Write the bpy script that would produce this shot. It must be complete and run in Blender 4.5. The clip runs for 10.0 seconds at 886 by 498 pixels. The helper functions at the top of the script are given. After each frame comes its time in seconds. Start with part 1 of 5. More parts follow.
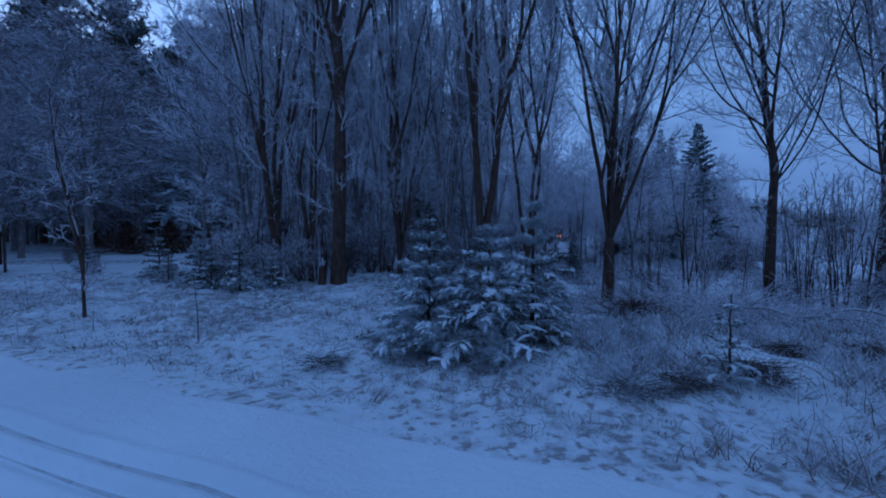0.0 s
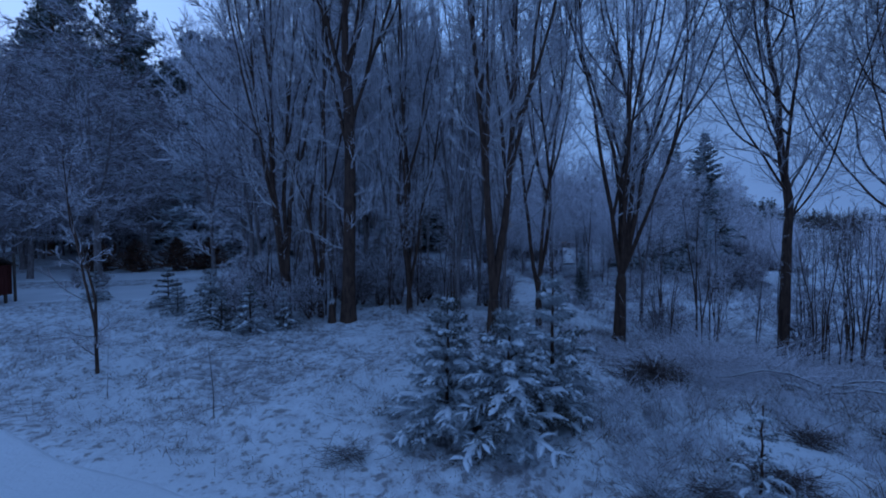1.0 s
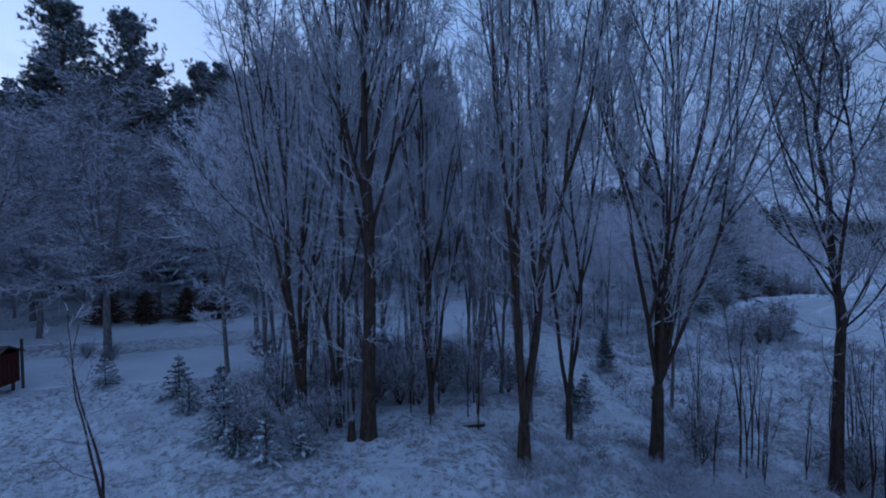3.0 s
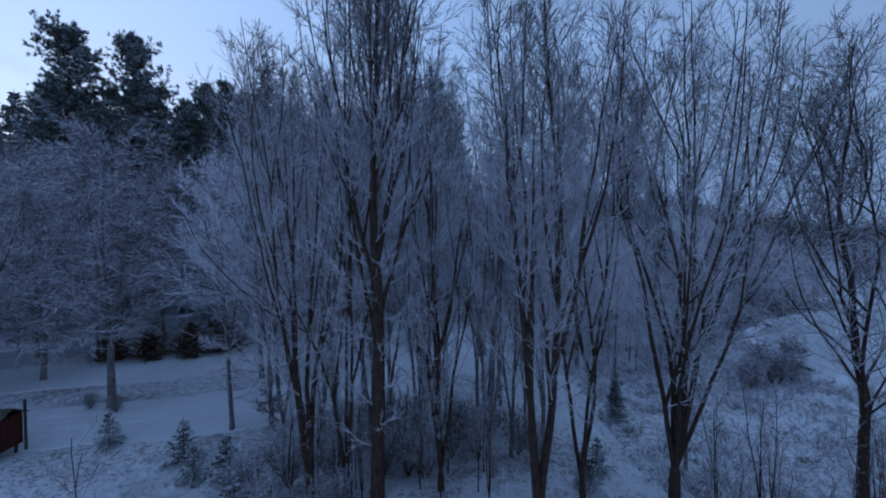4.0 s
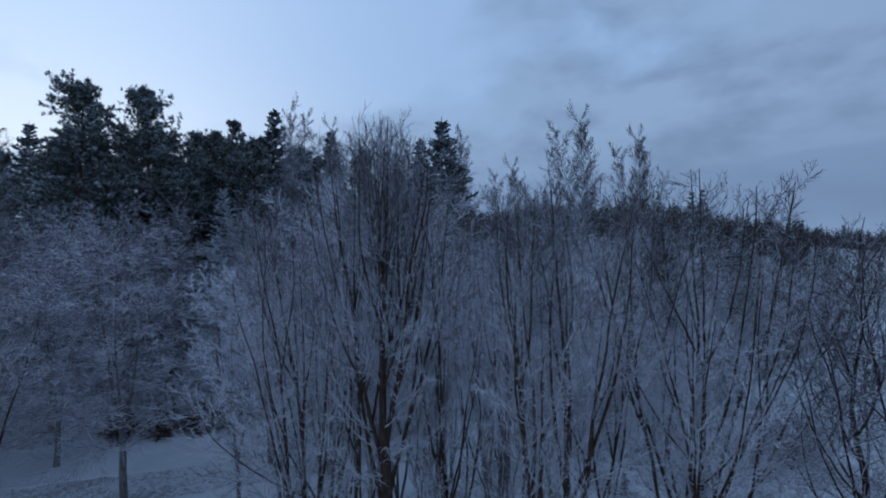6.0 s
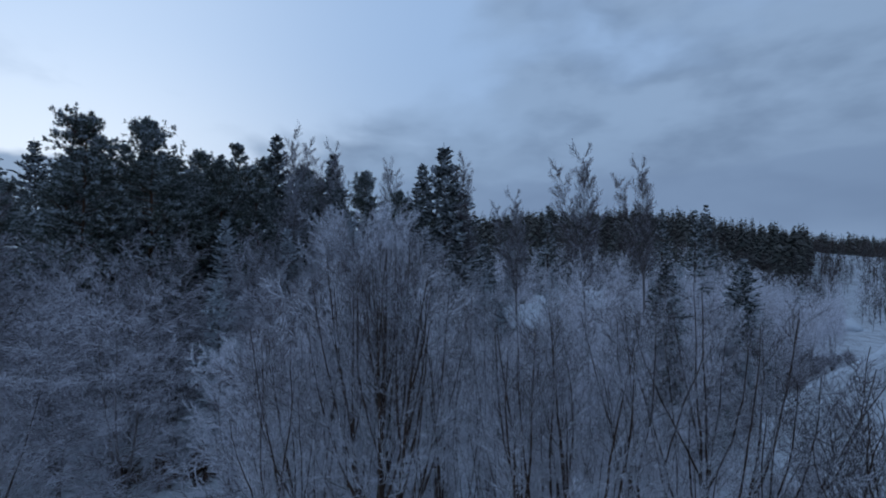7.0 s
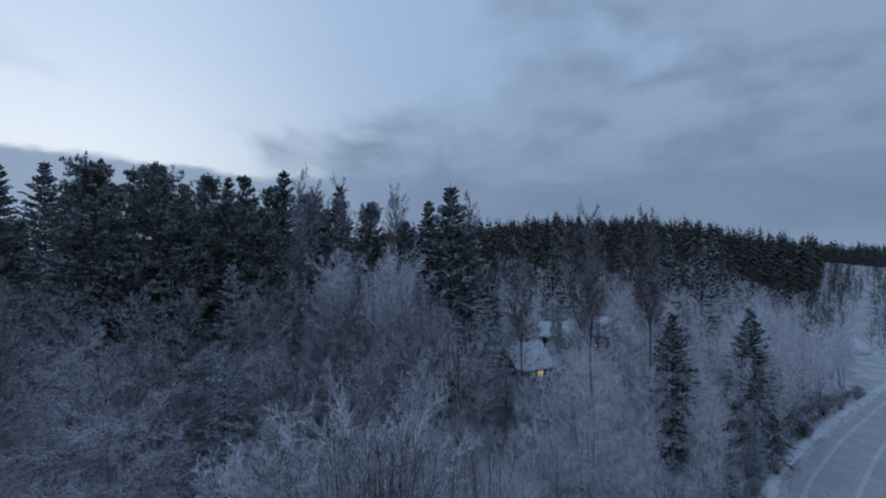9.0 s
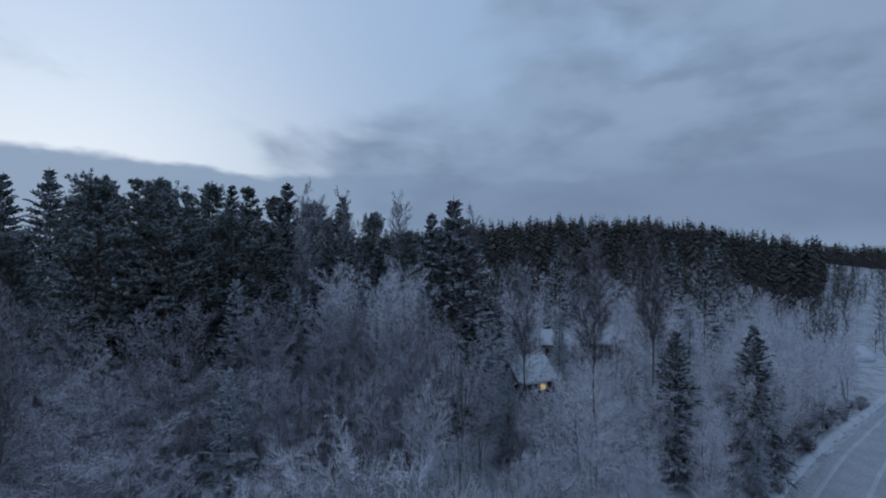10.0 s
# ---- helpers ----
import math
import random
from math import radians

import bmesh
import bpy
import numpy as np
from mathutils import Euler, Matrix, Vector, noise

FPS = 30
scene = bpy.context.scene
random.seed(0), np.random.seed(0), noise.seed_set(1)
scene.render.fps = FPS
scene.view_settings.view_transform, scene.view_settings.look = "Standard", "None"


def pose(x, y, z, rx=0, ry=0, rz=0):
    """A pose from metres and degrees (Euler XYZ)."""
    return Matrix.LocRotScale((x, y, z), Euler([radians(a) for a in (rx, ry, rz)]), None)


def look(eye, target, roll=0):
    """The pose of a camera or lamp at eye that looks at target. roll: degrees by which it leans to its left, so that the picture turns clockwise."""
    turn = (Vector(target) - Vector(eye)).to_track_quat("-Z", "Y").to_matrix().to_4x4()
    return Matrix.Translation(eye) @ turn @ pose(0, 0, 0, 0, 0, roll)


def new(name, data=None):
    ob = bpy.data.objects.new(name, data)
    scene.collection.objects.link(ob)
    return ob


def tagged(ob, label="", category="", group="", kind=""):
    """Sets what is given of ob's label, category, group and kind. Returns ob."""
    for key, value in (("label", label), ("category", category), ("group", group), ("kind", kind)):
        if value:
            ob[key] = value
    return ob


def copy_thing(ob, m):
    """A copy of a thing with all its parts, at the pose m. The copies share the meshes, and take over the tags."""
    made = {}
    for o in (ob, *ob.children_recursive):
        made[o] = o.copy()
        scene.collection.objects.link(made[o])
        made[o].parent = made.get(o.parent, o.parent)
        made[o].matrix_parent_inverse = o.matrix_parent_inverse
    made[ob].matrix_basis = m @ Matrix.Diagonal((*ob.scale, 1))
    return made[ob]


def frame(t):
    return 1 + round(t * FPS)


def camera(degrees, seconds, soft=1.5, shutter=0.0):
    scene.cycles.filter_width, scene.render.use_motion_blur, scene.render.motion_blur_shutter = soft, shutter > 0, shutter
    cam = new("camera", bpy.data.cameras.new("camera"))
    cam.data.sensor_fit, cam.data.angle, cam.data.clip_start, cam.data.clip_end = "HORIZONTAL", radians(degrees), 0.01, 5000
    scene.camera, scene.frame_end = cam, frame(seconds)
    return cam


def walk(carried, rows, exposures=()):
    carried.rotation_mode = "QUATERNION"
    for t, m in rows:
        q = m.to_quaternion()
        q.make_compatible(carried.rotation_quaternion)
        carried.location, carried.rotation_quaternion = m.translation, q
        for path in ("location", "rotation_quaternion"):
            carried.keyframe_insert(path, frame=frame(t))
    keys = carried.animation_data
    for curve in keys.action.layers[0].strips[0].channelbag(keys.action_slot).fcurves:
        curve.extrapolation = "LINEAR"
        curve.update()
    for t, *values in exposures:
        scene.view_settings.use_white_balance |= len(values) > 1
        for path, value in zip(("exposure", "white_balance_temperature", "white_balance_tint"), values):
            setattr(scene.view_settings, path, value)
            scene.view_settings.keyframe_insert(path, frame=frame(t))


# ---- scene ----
cam = camera(92.7, 10.0, 1.9)
METRES, EYE, TILT, LEAN, TURN = 22.0, 1.7, -2.3, 0.0, 0.0
ROWS = [
    (0.0, 0.0, 0.0, 0.0, 0.0, 0.0, -0.0),
    (0.5, -0.0051, 0.0017, 0.0228, 0.24, 0.03, 0.04),
    (1.0, -0.0096, 0.0036, 0.0506, 0.46, 0.11, 0.09),
    (1.5, -0.0151, 0.0086, 0.0732, 0.7, 0.2, 0.13),
    (2.0, -0.0215, 0.0167, 0.0931, 0.9, 0.18, 0.15),
    (2.5, -0.0277, 0.0255, 0.1386, 1.12, 0.33, 0.28),
    (3.0, -0.0335, 0.0356, 0.1928, 1.34, 0.5, 0.37),
    (4.5, -0.0464, 0.0463, 0.3405, 1.9, 1.0, 0.34),
    (5.0, -0.0474, 0.0427, 0.392, 2.15, 1.12, 0.33),
    (5.5, -0.046, 0.0411, 0.4516, 2.39, 1.26, 0.33),
    (6.0, -0.0439, 0.0389, 0.516, 2.6, 1.34, 0.4),
    (7.5, -0.0381, 0.0427, 0.7334, 3.14, 1.51, 0.05),
    (8.0, -0.0384, 0.044, 0.7903, 3.32, 1.44, -0.11),
    (8.5, -0.0402, 0.0419, 0.8502, 3.49, 1.37, -0.28),
    (9.0, -0.0431, 0.038, 0.9064, 3.62, 1.28, -0.43),
    (9.5, -0.0457, 0.0344, 0.9526, 3.77, 1.2, -0.52),
    (10.0, -0.0481, 0.0328, 0.9903, 3.92, 1.12, -0.6),
]
EXPOSURES = [(0.0, -0.05, 4500, 13), (1.5, -0.02, 4820, 15), (3.0, 0.04, 5120, 15), (4.5, 0.10, 5570, 12), (5.5, 0.11, 5800, 10), (7.5, 0.05, 6210, 9), (10.0, 0.0, 6480, 10)]
walk(cam, [(t, pose(0, 0, EYE, TILT, LEAN, TURN) @ pose(METRES * x, METRES * y, METRES * z, 90 + pitch, roll, yaw)) for t, x, y, z, yaw, pitch, roll in ROWS], EXPOSURES)

# ---- world and light ----
GLOW_AZ, GLOW_EL = 47.0, 6.0          # degrees left of straight ahead, and above the horizon
world = bpy.data.worlds.new("winter_dusk")
scene.world = world
world.use_nodes = True


class Nodes:
    """Short ways to wire a node tree."""

    def __init__(self, tree):
        self.tree = tree
        tree.nodes.clear()

    def add(self, kind, **props):
        node = self.tree.nodes.new(kind)
        for key, value in props.items():
            setattr(node, key, value)
        return node

    def link(self, a, b):
        self.tree.links.new(a, b)

    def put(self, socket, value):
        if hasattr(value, "is_linked"):
            self.link(value, socket)
        else:
            socket.default_value = value

    def math(self, op, a, b=0.0, c=0.0):
        node = self.add("ShaderNodeMath", operation=op)
        for s, v in zip(node.inputs, (a, b, c)):
            self.put(s, v)
        return node.outputs[0]

    def vec(self, op, a, b=(0, 0, 0)):
        node = self.add("ShaderNodeVectorMath", operation=op)
        self.put(node.inputs[0], a)
        self.put(node.inputs[1], b)
        return node.outputs["Value"] if op == "DOT_PRODUCT" else node.outputs["Vector"]

    def noise(self, vector, scale, detail=4.0, rough=0.55):
        node = self.add("ShaderNodeTexNoise")
        self.put(node.inputs["Vector"], vector)
        node.inputs["Scale"].default_value = scale
        node.inputs["Detail"].default_value = detail
        node.inputs["Roughness"].default_value = rough
        return node.outputs["Fac"]

    def step(self, value, lo, hi, out_lo=0.0, out_hi=1.0):
        node = self.add("ShaderNodeMapRange", interpolation_type="SMOOTHSTEP")
        for s, v in zip(node.inputs, (value, lo, hi, out_lo, out_hi)):
            self.put(s, v)
        return node.outputs[0]

    def mix(self, fac, a, b):
        node = self.add("ShaderNodeMix", data_type="RGBA")
        self.put(node.inputs[0], fac)
        for s, v in ((node.inputs[6], a), (node.inputs[7], b)):
            self.put(s, v if hasattr(v, "is_linked") else (*v, 1.0))
        return node.outputs[2]


def sky():
    n = Nodes(world.node_tree)
    way = n.add("ShaderNodeTexCoord").outputs["Generated"]
    parts = n.add("ShaderNodeSeparateXYZ")
    n.link(way, parts.inputs[0])
    z = n.math("MAXIMUM", parts.outputs[2], 0.0)
    clear_sky = n.add("ShaderNodeTexSky", sky_type="NISHITA", sun_disc=False, sun_elevation=radians(GLOW_EL),
                      sun_rotation=radians(-GLOW_AZ), air_density=1.0, dust_density=0.6, ozone_density=3.0)
    scaled = n.vec("MULTIPLY", clear_sky.outputs[0], (0.035, 0.036, 0.036))
    # thin veil that whitens towards the set sun and stays blue overhead
    az, el = radians(GLOW_AZ), radians(13.0)
    sun_way = (-math.sin(az) * math.cos(el), math.cos(az) * math.cos(el), math.sin(el))
    near = n.vec("DOT_PRODUCT", way, sun_way)
    glow = n.math("POWER", n.math("MAXIMUM", near, 0.0), 8.5)
    high = n.step(z, 0.0, 0.5)
    veil = n.mix(high, (0.31, 0.42, 0.58), (0.31, 0.44, 0.65))
    veil = n.mix(glow, veil, n.mix(n.step(z, 0.08, 0.42), (0.76, 0.83, 0.92), (0.58, 0.70, 0.88)))
    clear = n.mix(0.12, veil, scaled)
    # soft cloud layers, drawn out level with the horizon
    flat_way = n.vec("MULTIPLY", way, (1.0, 1.0, 2.1))
    warp = n.noise(flat_way, 1.7, 3.0, 0.5)
    puffs = n.noise(n.vec("ADD", n.vec("MULTIPLY", flat_way, (2.3, 2.3, 2.3)), n.vec("MULTIPLY", warp, (1.1, 1.1, 1.1))), 1.0, 5.0, 0.46)
    fine = n.noise(flat_way, 5.2, 4.0, 0.5)
    thick = n.math("ADD", puffs, n.math("MULTIPLY", n.math("SUBTRACT", fine, 0.5), 0.26))
    # the sheet thickens away from the sunset and thins overhead; a low bank lies along the horizon
    side = n.step(near, 0.80, 0.995, 0.01, -0.24)
    belt = n.math("SUBTRACT", n.step(z, -0.05, 0.03), n.math("MULTIPLY", n.step(z, 0.24, 0.5), 0.75))
    belt = n.math("MULTIPLY", n.math("SUBTRACT", belt, 0.55), 0.26)
    cover = n.math("ADD", n.math("ADD", thick, side), belt)
    mask = n.math("MULTIPLY", n.step(cover, 0.40, 0.63), 0.87)
    shade = n.mix(n.step(fine, 0.32, 0.62), (0.145, 0.205, 0.305), (0.225, 0.31, 0.44))
    cloudy = n.mix(mask, clear, shade)
    bank_top = n.math("ADD", 0.148, n.math("MULTIPLY", n.math("SUBTRACT", fine, 0.5), 0.10))
    bank = n.math("MULTIPLY", n.step(n.math("SUBTRACT", bank_top, z), -0.006, 0.012), n.step(near, 0.68, 0.92, 0.42, 0.92))
    done = n.mix(bank, cloudy, n.mix(n.step(near, 0.6, 0.95), (0.15, 0.215, 0.335), (0.205, 0.285, 0.41)))
    low = n.math("MULTIPLY", n.math("MULTIPLY", n.step(z, 0.09, 0.27, 1.0, 0.0), n.step(z, 0.0, 0.05, 0.55, 1.0)), n.step(near, 0.55, 0.92, 0.62, 0.0))
    done = n.mix(low, done, (0.148, 0.208, 0.318))
    # the dusk sky darkens overhead and away from the sunset
    ahead = n.step(n.vec("DOT_PRODUCT", way, (-0.45, 0.89, 0.0)), -0.5, 0.55, 0.70, 1.0)
    overhead = n.step(z, 0.45, 0.9, 1.0, 0.85)
    dim = n.add("ShaderNodeCombineXYZ")
    for k in range(3):
        n.put(dim.inputs[k], n.math("MULTIPLY", ahead, overhead))
    back = n.add("ShaderNodeBackground")
    n.link(n.vec("MULTIPLY", done, dim.outputs[0]), back.inputs[0])
    back.inputs[1].default_value = 1.12
    n.link(back.outputs[0], n.add("ShaderNodeOutputWorld").inputs[0])


sky()
sun_data = bpy.data.lights.new("sun", "SUN")
sun_data.energy, sun_data.angle, sun_data.color = 0.08, radians(40), (0.86, 0.92, 1.0)
sun = new("sun", sun_data)
sun.matrix_world = look((-40, 38, 22), (0, 0, 0))


# ---- materials ----
def material(name):
    mat = bpy.data.materials.new(name)
    mat.use_nodes = True
    n = Nodes(mat.node_tree)
    shader = n.add("ShaderNodeBsdfPrincipled")
    n.link(shader.outputs[0], n.add("ShaderNodeOutputMaterial").inputs[0])
    return mat, n, shader


def finish(n, shader, colour, rough=0.8, bump=None, depth=0.01, strength=0.6):
    n.put(shader.inputs["Base Color"], colour if hasattr(colour, "is_linked") else (*colour, 1.0))
    n.put(shader.inputs["Roughness"], rough)
    shader.inputs["Specular IOR Level"].default_value = 0.25
    if bump is not None:
        node = n.add("ShaderNodeBump")
        node.inputs["Strength"].default_value, node.inputs["Distance"].default_value = strength, depth
        n.link(bump, node.inputs["Height"])
        n.link(node.outputs[0], shader.inputs["Normal"])


def upward(n):
    parts = n.add("ShaderNodeSeparateXYZ")
    n.link(n.add("ShaderNodeNewGeometry").outputs["Normal"], parts.inputs[0])
    return parts.outputs[2]


def place(n):
    return n.add("ShaderNodeNewGeometry").outputs["Position"]


SNOW = (0.80, 0.84, 0.90)


def snow_material(name, earth=0.0, packed=0.0):
    """Snow; earth: share of bare grass and litter that shows through; packed: greyer, driven snow."""
    mat, n, shader = material(name)
    p = place(n)
    big, mid, small = n.noise(p, 0.30, 4.0), n.noise(p, 4.0, 5.0, 0.65), n.noise(p, 19.0, 5.0, 0.7)
    colour = n.mix(n.step(big, 0.35, 0.65), tuple(c * (0.90 - 0.48 * packed) for c in SNOW), tuple(c * (1 - 0.26 * packed) for c in SNOW))
    if packed:
        colour = n.mix(n.math("MULTIPLY", n.step(mid, 0.45, 0.7), 0.6), colour, (0.40, 0.41, 0.43))
    if earth:
        litter = n.mix(n.step(small, 0.35, 0.65), (0.07, 0.058, 0.05), (0.27, 0.24, 0.22))
        dots = n.noise(p, 8.5, 2.0, 0.5)
        seen = n.math("ADD", n.math("MULTIPLY", mid, 0.30), n.math("ADD", n.math("MULTIPLY", small, 0.25), n.math("MULTIPLY", dots, 0.45)))
        seen = n.math("ADD", seen, n.math("MULTIPLY", n.math("SUBTRACT", big, 0.5), 0.30))
        colour = n.mix(n.math("MULTIPLY", n.step(seen, 0.615 - 0.11 * earth, 0.70 - 0.11 * earth), 0.8), colour, litter)
        colour = n.mix(n.math("MULTIPLY", n.step(n.math("ADD", n.math("MULTIPLY", big, 0.5), n.math("MULTIPLY", mid, 0.5)), 0.42, 0.62), 0.60 * earth), colour, (0.32, 0.31, 0.34))
    height = n.math("ADD", n.math("MULTIPLY", mid, 0.7), n.math("MULTIPLY", small, 0.3))
    finish(n, shader, colour, 0.75, height, 0.08 if not packed else 0.02, 0.8)
    return mat


def bark_material(name, dark, light, snow=0.6, scale=14.0):
    mat, n, shader = material(name)
    coord = n.add("ShaderNodeTexCoord").outputs["Object"]
    long_way = n.vec("MULTIPLY", coord, (1, 1, 0.22))
    grain = n.noise(long_way, scale, 6.0, 0.65)
    patch = n.noise(coord, 1.3, 3.0)
    colour = n.mix(n.step(grain, 0.35, 0.65), dark, light)
    colour = n.mix(n.math("MULTIPLY", n.step(patch, 0.45, 0.7), 0.4), colour, tuple(0.5 * (a + b) * 1.5 for a, b in zip(dark, light)))
    lying = n.math("MULTIPLY", n.step(n.math("ADD", upward(n), n.math("MULTIPLY", n.math("SUBTRACT", patch, 0.5), 0.5)), 0.25, 0.65), snow)
    colour = n.mix(lying, colour, SNOW)
    finish(n, shader, colour, 0.9, grain, 0.02, 0.8)
    return mat


def frost_material(name, twig, rime, share, by_thing=0.2):
    """Twigs and stalks with hoar frost on most of their length."""
    mat, n, shader = material(name)
    geo = n.add("ShaderNodeNewGeometry")
    each = geo.outputs["Random Per Island"]
    thing = n.add("ShaderNodeObjectInfo").outputs["Random"]
    cover = n.noise(geo.outputs["Position"], 1.1, 4.0, 0.6)
    level = n.math("ADD", n.math("MULTIPLY", upward(n), 0.22), n.math("ADD", cover, n.math("MULTIPLY", n.math("SUBTRACT", each, 0.5), 0.35)))
    level = n.math("ADD", level, n.math("MULTIPLY", n.math("SUBTRACT", thing, 0.5), by_thing))
    fac = n.step(level, 0.66 - share * 0.5, 1.0 - share * 0.5)
    colour = n.mix(fac, twig, rime)
    finish(n, shader, colour, 0.85)
    return mat


def needle_material(name, dark, light, snow_from, snow=0.8):
    mat, n, shader = material(name)
    geo = n.add("ShaderNodeNewGeometry")
    each = geo.outputs["Random Per Island"]
    clump = n.noise(geo.outputs["Position"], 1.1, 5.0, 0.65)
    green = n.mix(each, dark, light)
    level = n.math("ADD", n.math("MULTIPLY", n.math("ABSOLUTE", upward(n)), 0.22), n.math("ADD", n.math("MULTIPLY", clump, 1.2), n.math("MULTIPLY", each, 0.12)))
    fac = n.math("MULTIPLY", n.step(level, snow_from, snow_from + 0.25), snow)
    finish(n, shader, n.mix(fac, green, SNOW), 0.8)
    return mat


def plain(name, a, b, scale=6.0, rough=0.8, bump=0.01, stretch=(1, 1, 1)):
    mat, n, shader = material(name)
    coord = n.vec("MULTIPLY", n.add("ShaderNodeTexCoord").outputs["Object"], stretch)
    grain = n.noise(coord, scale, 6.0, 0.6)
    finish(n, shader, n.mix(n.step(grain, 0.3, 0.7), a, b), rough, grain, bump, 0.5)
    return mat


def lit(name, colour, strength):
    mat, n, shader = material(name)
    finish(n, shader, colour, 0.4)
    shader.inputs["Emission Color"].default_value = (*colour, 1.0)
    shader.inputs["Emission Strength"].default_value = strength
    return mat


M_FIELD = snow_material("snow_over_grass", earth=1.0)
M_ROAD = snow_material("driven_snow", earth=0.5, packed=0.58)
M_CLEAN = snow_material("fresh_snow")
M_TRACK = snow_material("wheel_packed_snow", packed=0.22)
M_BARK = bark_material("grey_brown_bark", (0.040, 0.026, 0.020), (0.105, 0.068, 0.050), 0.45)
M_LIMB = bark_material("frosty_limb_bark", (0.09, 0.076, 0.07), (0.26, 0.235, 0.22), 0.85, 20.0)
M_LIMB_PALE = bark_material("rimed_limb_bark", (0.24, 0.21, 0.205), (0.60, 0.58, 0.60), 0.95, 16.0)
M_GREYBARK = bark_material("frosted_grey_bark", (0.12, 0.10, 0.097), (0.30, 0.27, 0.27), 0.8, 16.0)
M_PINEBARK = bark_material("pine_bark", (0.07, 0.040, 0.026), (0.20, 0.115, 0.07), 0.3, 9.0)
M_TWIG = frost_material("rimed_twigs", (0.25, 0.21, 0.215), (0.75, 0.735, 0.80), 0.86)
M_TWIG_DARK = frost_material("thinly_rimed_twigs", (0.085, 0.07, 0.066), (0.40, 0.42, 0.46), 0.36)
M_TWIG_SOFT = frost_material("softly_rimed_twigs", (0.18, 0.15, 0.16), (0.64, 0.63, 0.69), 0.65)
M_TWIG_UPPER = frost_material("lightly_rimed_twigs", (0.125, 0.10, 0.10), (0.54, 0.54, 0.60), 0.60)
M_TWIG_BROWN = frost_material("bare_brown_twigs", (0.075, 0.050, 0.043), (0.20, 0.185, 0.19), 0.3)
M_TWIG_PALE = frost_material("thickly_rimed_twigs", (0.34, 0.30, 0.31), (0.86, 0.85, 0.91), 0.92)
M_RIME = frost_material("rimed_needles", (0.16, 0.175, 0.165), (0.60, 0.64, 0.69), 0.70)
M_GRASS = frost_material("frosted_dead_grass", (0.18, 0.14, 0.115), (0.60, 0.60, 0.66), 0.62)
M_WEEDS = frost_material("white_frosted_weeds", (0.20, 0.16, 0.13), (0.64, 0.64, 0.70), 0.68)
M_SPRUCE = needle_material("spruce_needles", (0.038, 0.042, 0.036), (0.092, 0.094, 0.078), 0.69, 0.72)
M_SPRUCE_RIMED = needle_material("rimed_spruce_needles", (0.09, 0.10, 0.09), (0.20, 0.20, 0.185), 0.50, 0.80)
M_PINE = needle_material("pine_needles", (0.056, 0.070, 0.054), (0.125, 0.140, 0.102), 0.74, 0.48)
M_YOUNG = needle_material("young_spruce_needles", (0.040, 0.036, 0.028), (0.095, 0.092, 0.07), 0.60, 0.60)
M_FAR = needle_material("far_forest_needles", (0.042, 0.047, 0.042), (0.105, 0.096, 0.082), 0.86, 0.24)
M_RED = plain("falun_red_boards", (0.055, 0.014, 0.011), (0.10, 0.026, 0.02), 7.0, 0.85, 0.01, (3, 3, 0.3))
M_DARKWOOD = plain("weathered_wood", (0.05, 0.04, 0.033), (0.12, 0.10, 0.085), 8.0, 0.85, 0.01, (1, 1, 0.2))
M_WHITE = plain("white_trim_paint", (0.62, 0.62, 0.60), (0.75, 0.75, 0.73), 9.0, 0.6)
M_STONE = plain("grey_foundation", (0.18, 0.18, 0.18), (0.32, 0.31, 0.30), 6.0, 0.9)
M_GLASS = plain("dark_window_glass", (0.02, 0.022, 0.028), (0.03, 0.033, 0.04), 2.0, 0.08, 0.0)
M_LAMP = lit("warm_lit_pane", (1.0, 0.70, 0.16), 0.55)
M_ORANGE = lit("orange_lamp_glass", (1.0, 0.36, 0.08), 3.0)


# ---- mesh building ----
def mesh_of(name, verts, quads, tris=None):
    """A mesh from arrays of corners, four-sided and three-sided faces."""
    mesh = bpy.data.meshes.new(name)
    verts = np.asarray(verts, np.float32).reshape(-1, 3)
    quads = np.asarray(quads, np.int32).reshape(-1, 4)
    tris = np.zeros((0, 3), np.int32) if tris is None else np.asarray(tris, np.int32).reshape(-1, 3)
    loops = np.concatenate((quads.ravel(), tris.ravel()))
    mesh.vertices.add(len(verts))
    mesh.vertices.foreach_set("co", verts.ravel())
    mesh.loops.add(len(loops))
    mesh.loops.foreach_set("vertex_index", loops)
    count = len(quads) + len(tris)
    starts = np.concatenate((np.arange(len(quads)) * 4, len(quads) * 4 + np.arange(len(tris)) * 3)).astype(np.int32)
    mesh.polygons.add(count)
    mesh.polygons.foreach_set("loop_start", starts)
    mesh.polygons.foreach_set("use_smooth", np.ones(count, bool))
    mesh.update(calc_edges=True)
    return mesh


def part(name, shape, mat, parent, label=""):
    """Links a mesh or a bmesh as one object under a thing or a part."""
    if isinstance(shape, bmesh.types.BMesh):
        mesh = bpy.data.meshes.new(name)
        shape.to_mesh(mesh)
        shape.free()
        shape = mesh
    if mat is not None:
        shape.materials.append(mat)
    ob = new(name, shape)
    ob.parent = parent
    return tagged(ob, label)


def thing(name, label, category, at=(0, 0, 0), turn=0.0, group="", kind=""):
    ob = new(name)
    ob.matrix_basis = pose(*at, 0, 0, turn)
    return tagged(ob, label, category, group, kind)


def unit(v):
    return v / np.maximum(np.linalg.norm(v, axis=-1, keepdims=True), 1e-9)


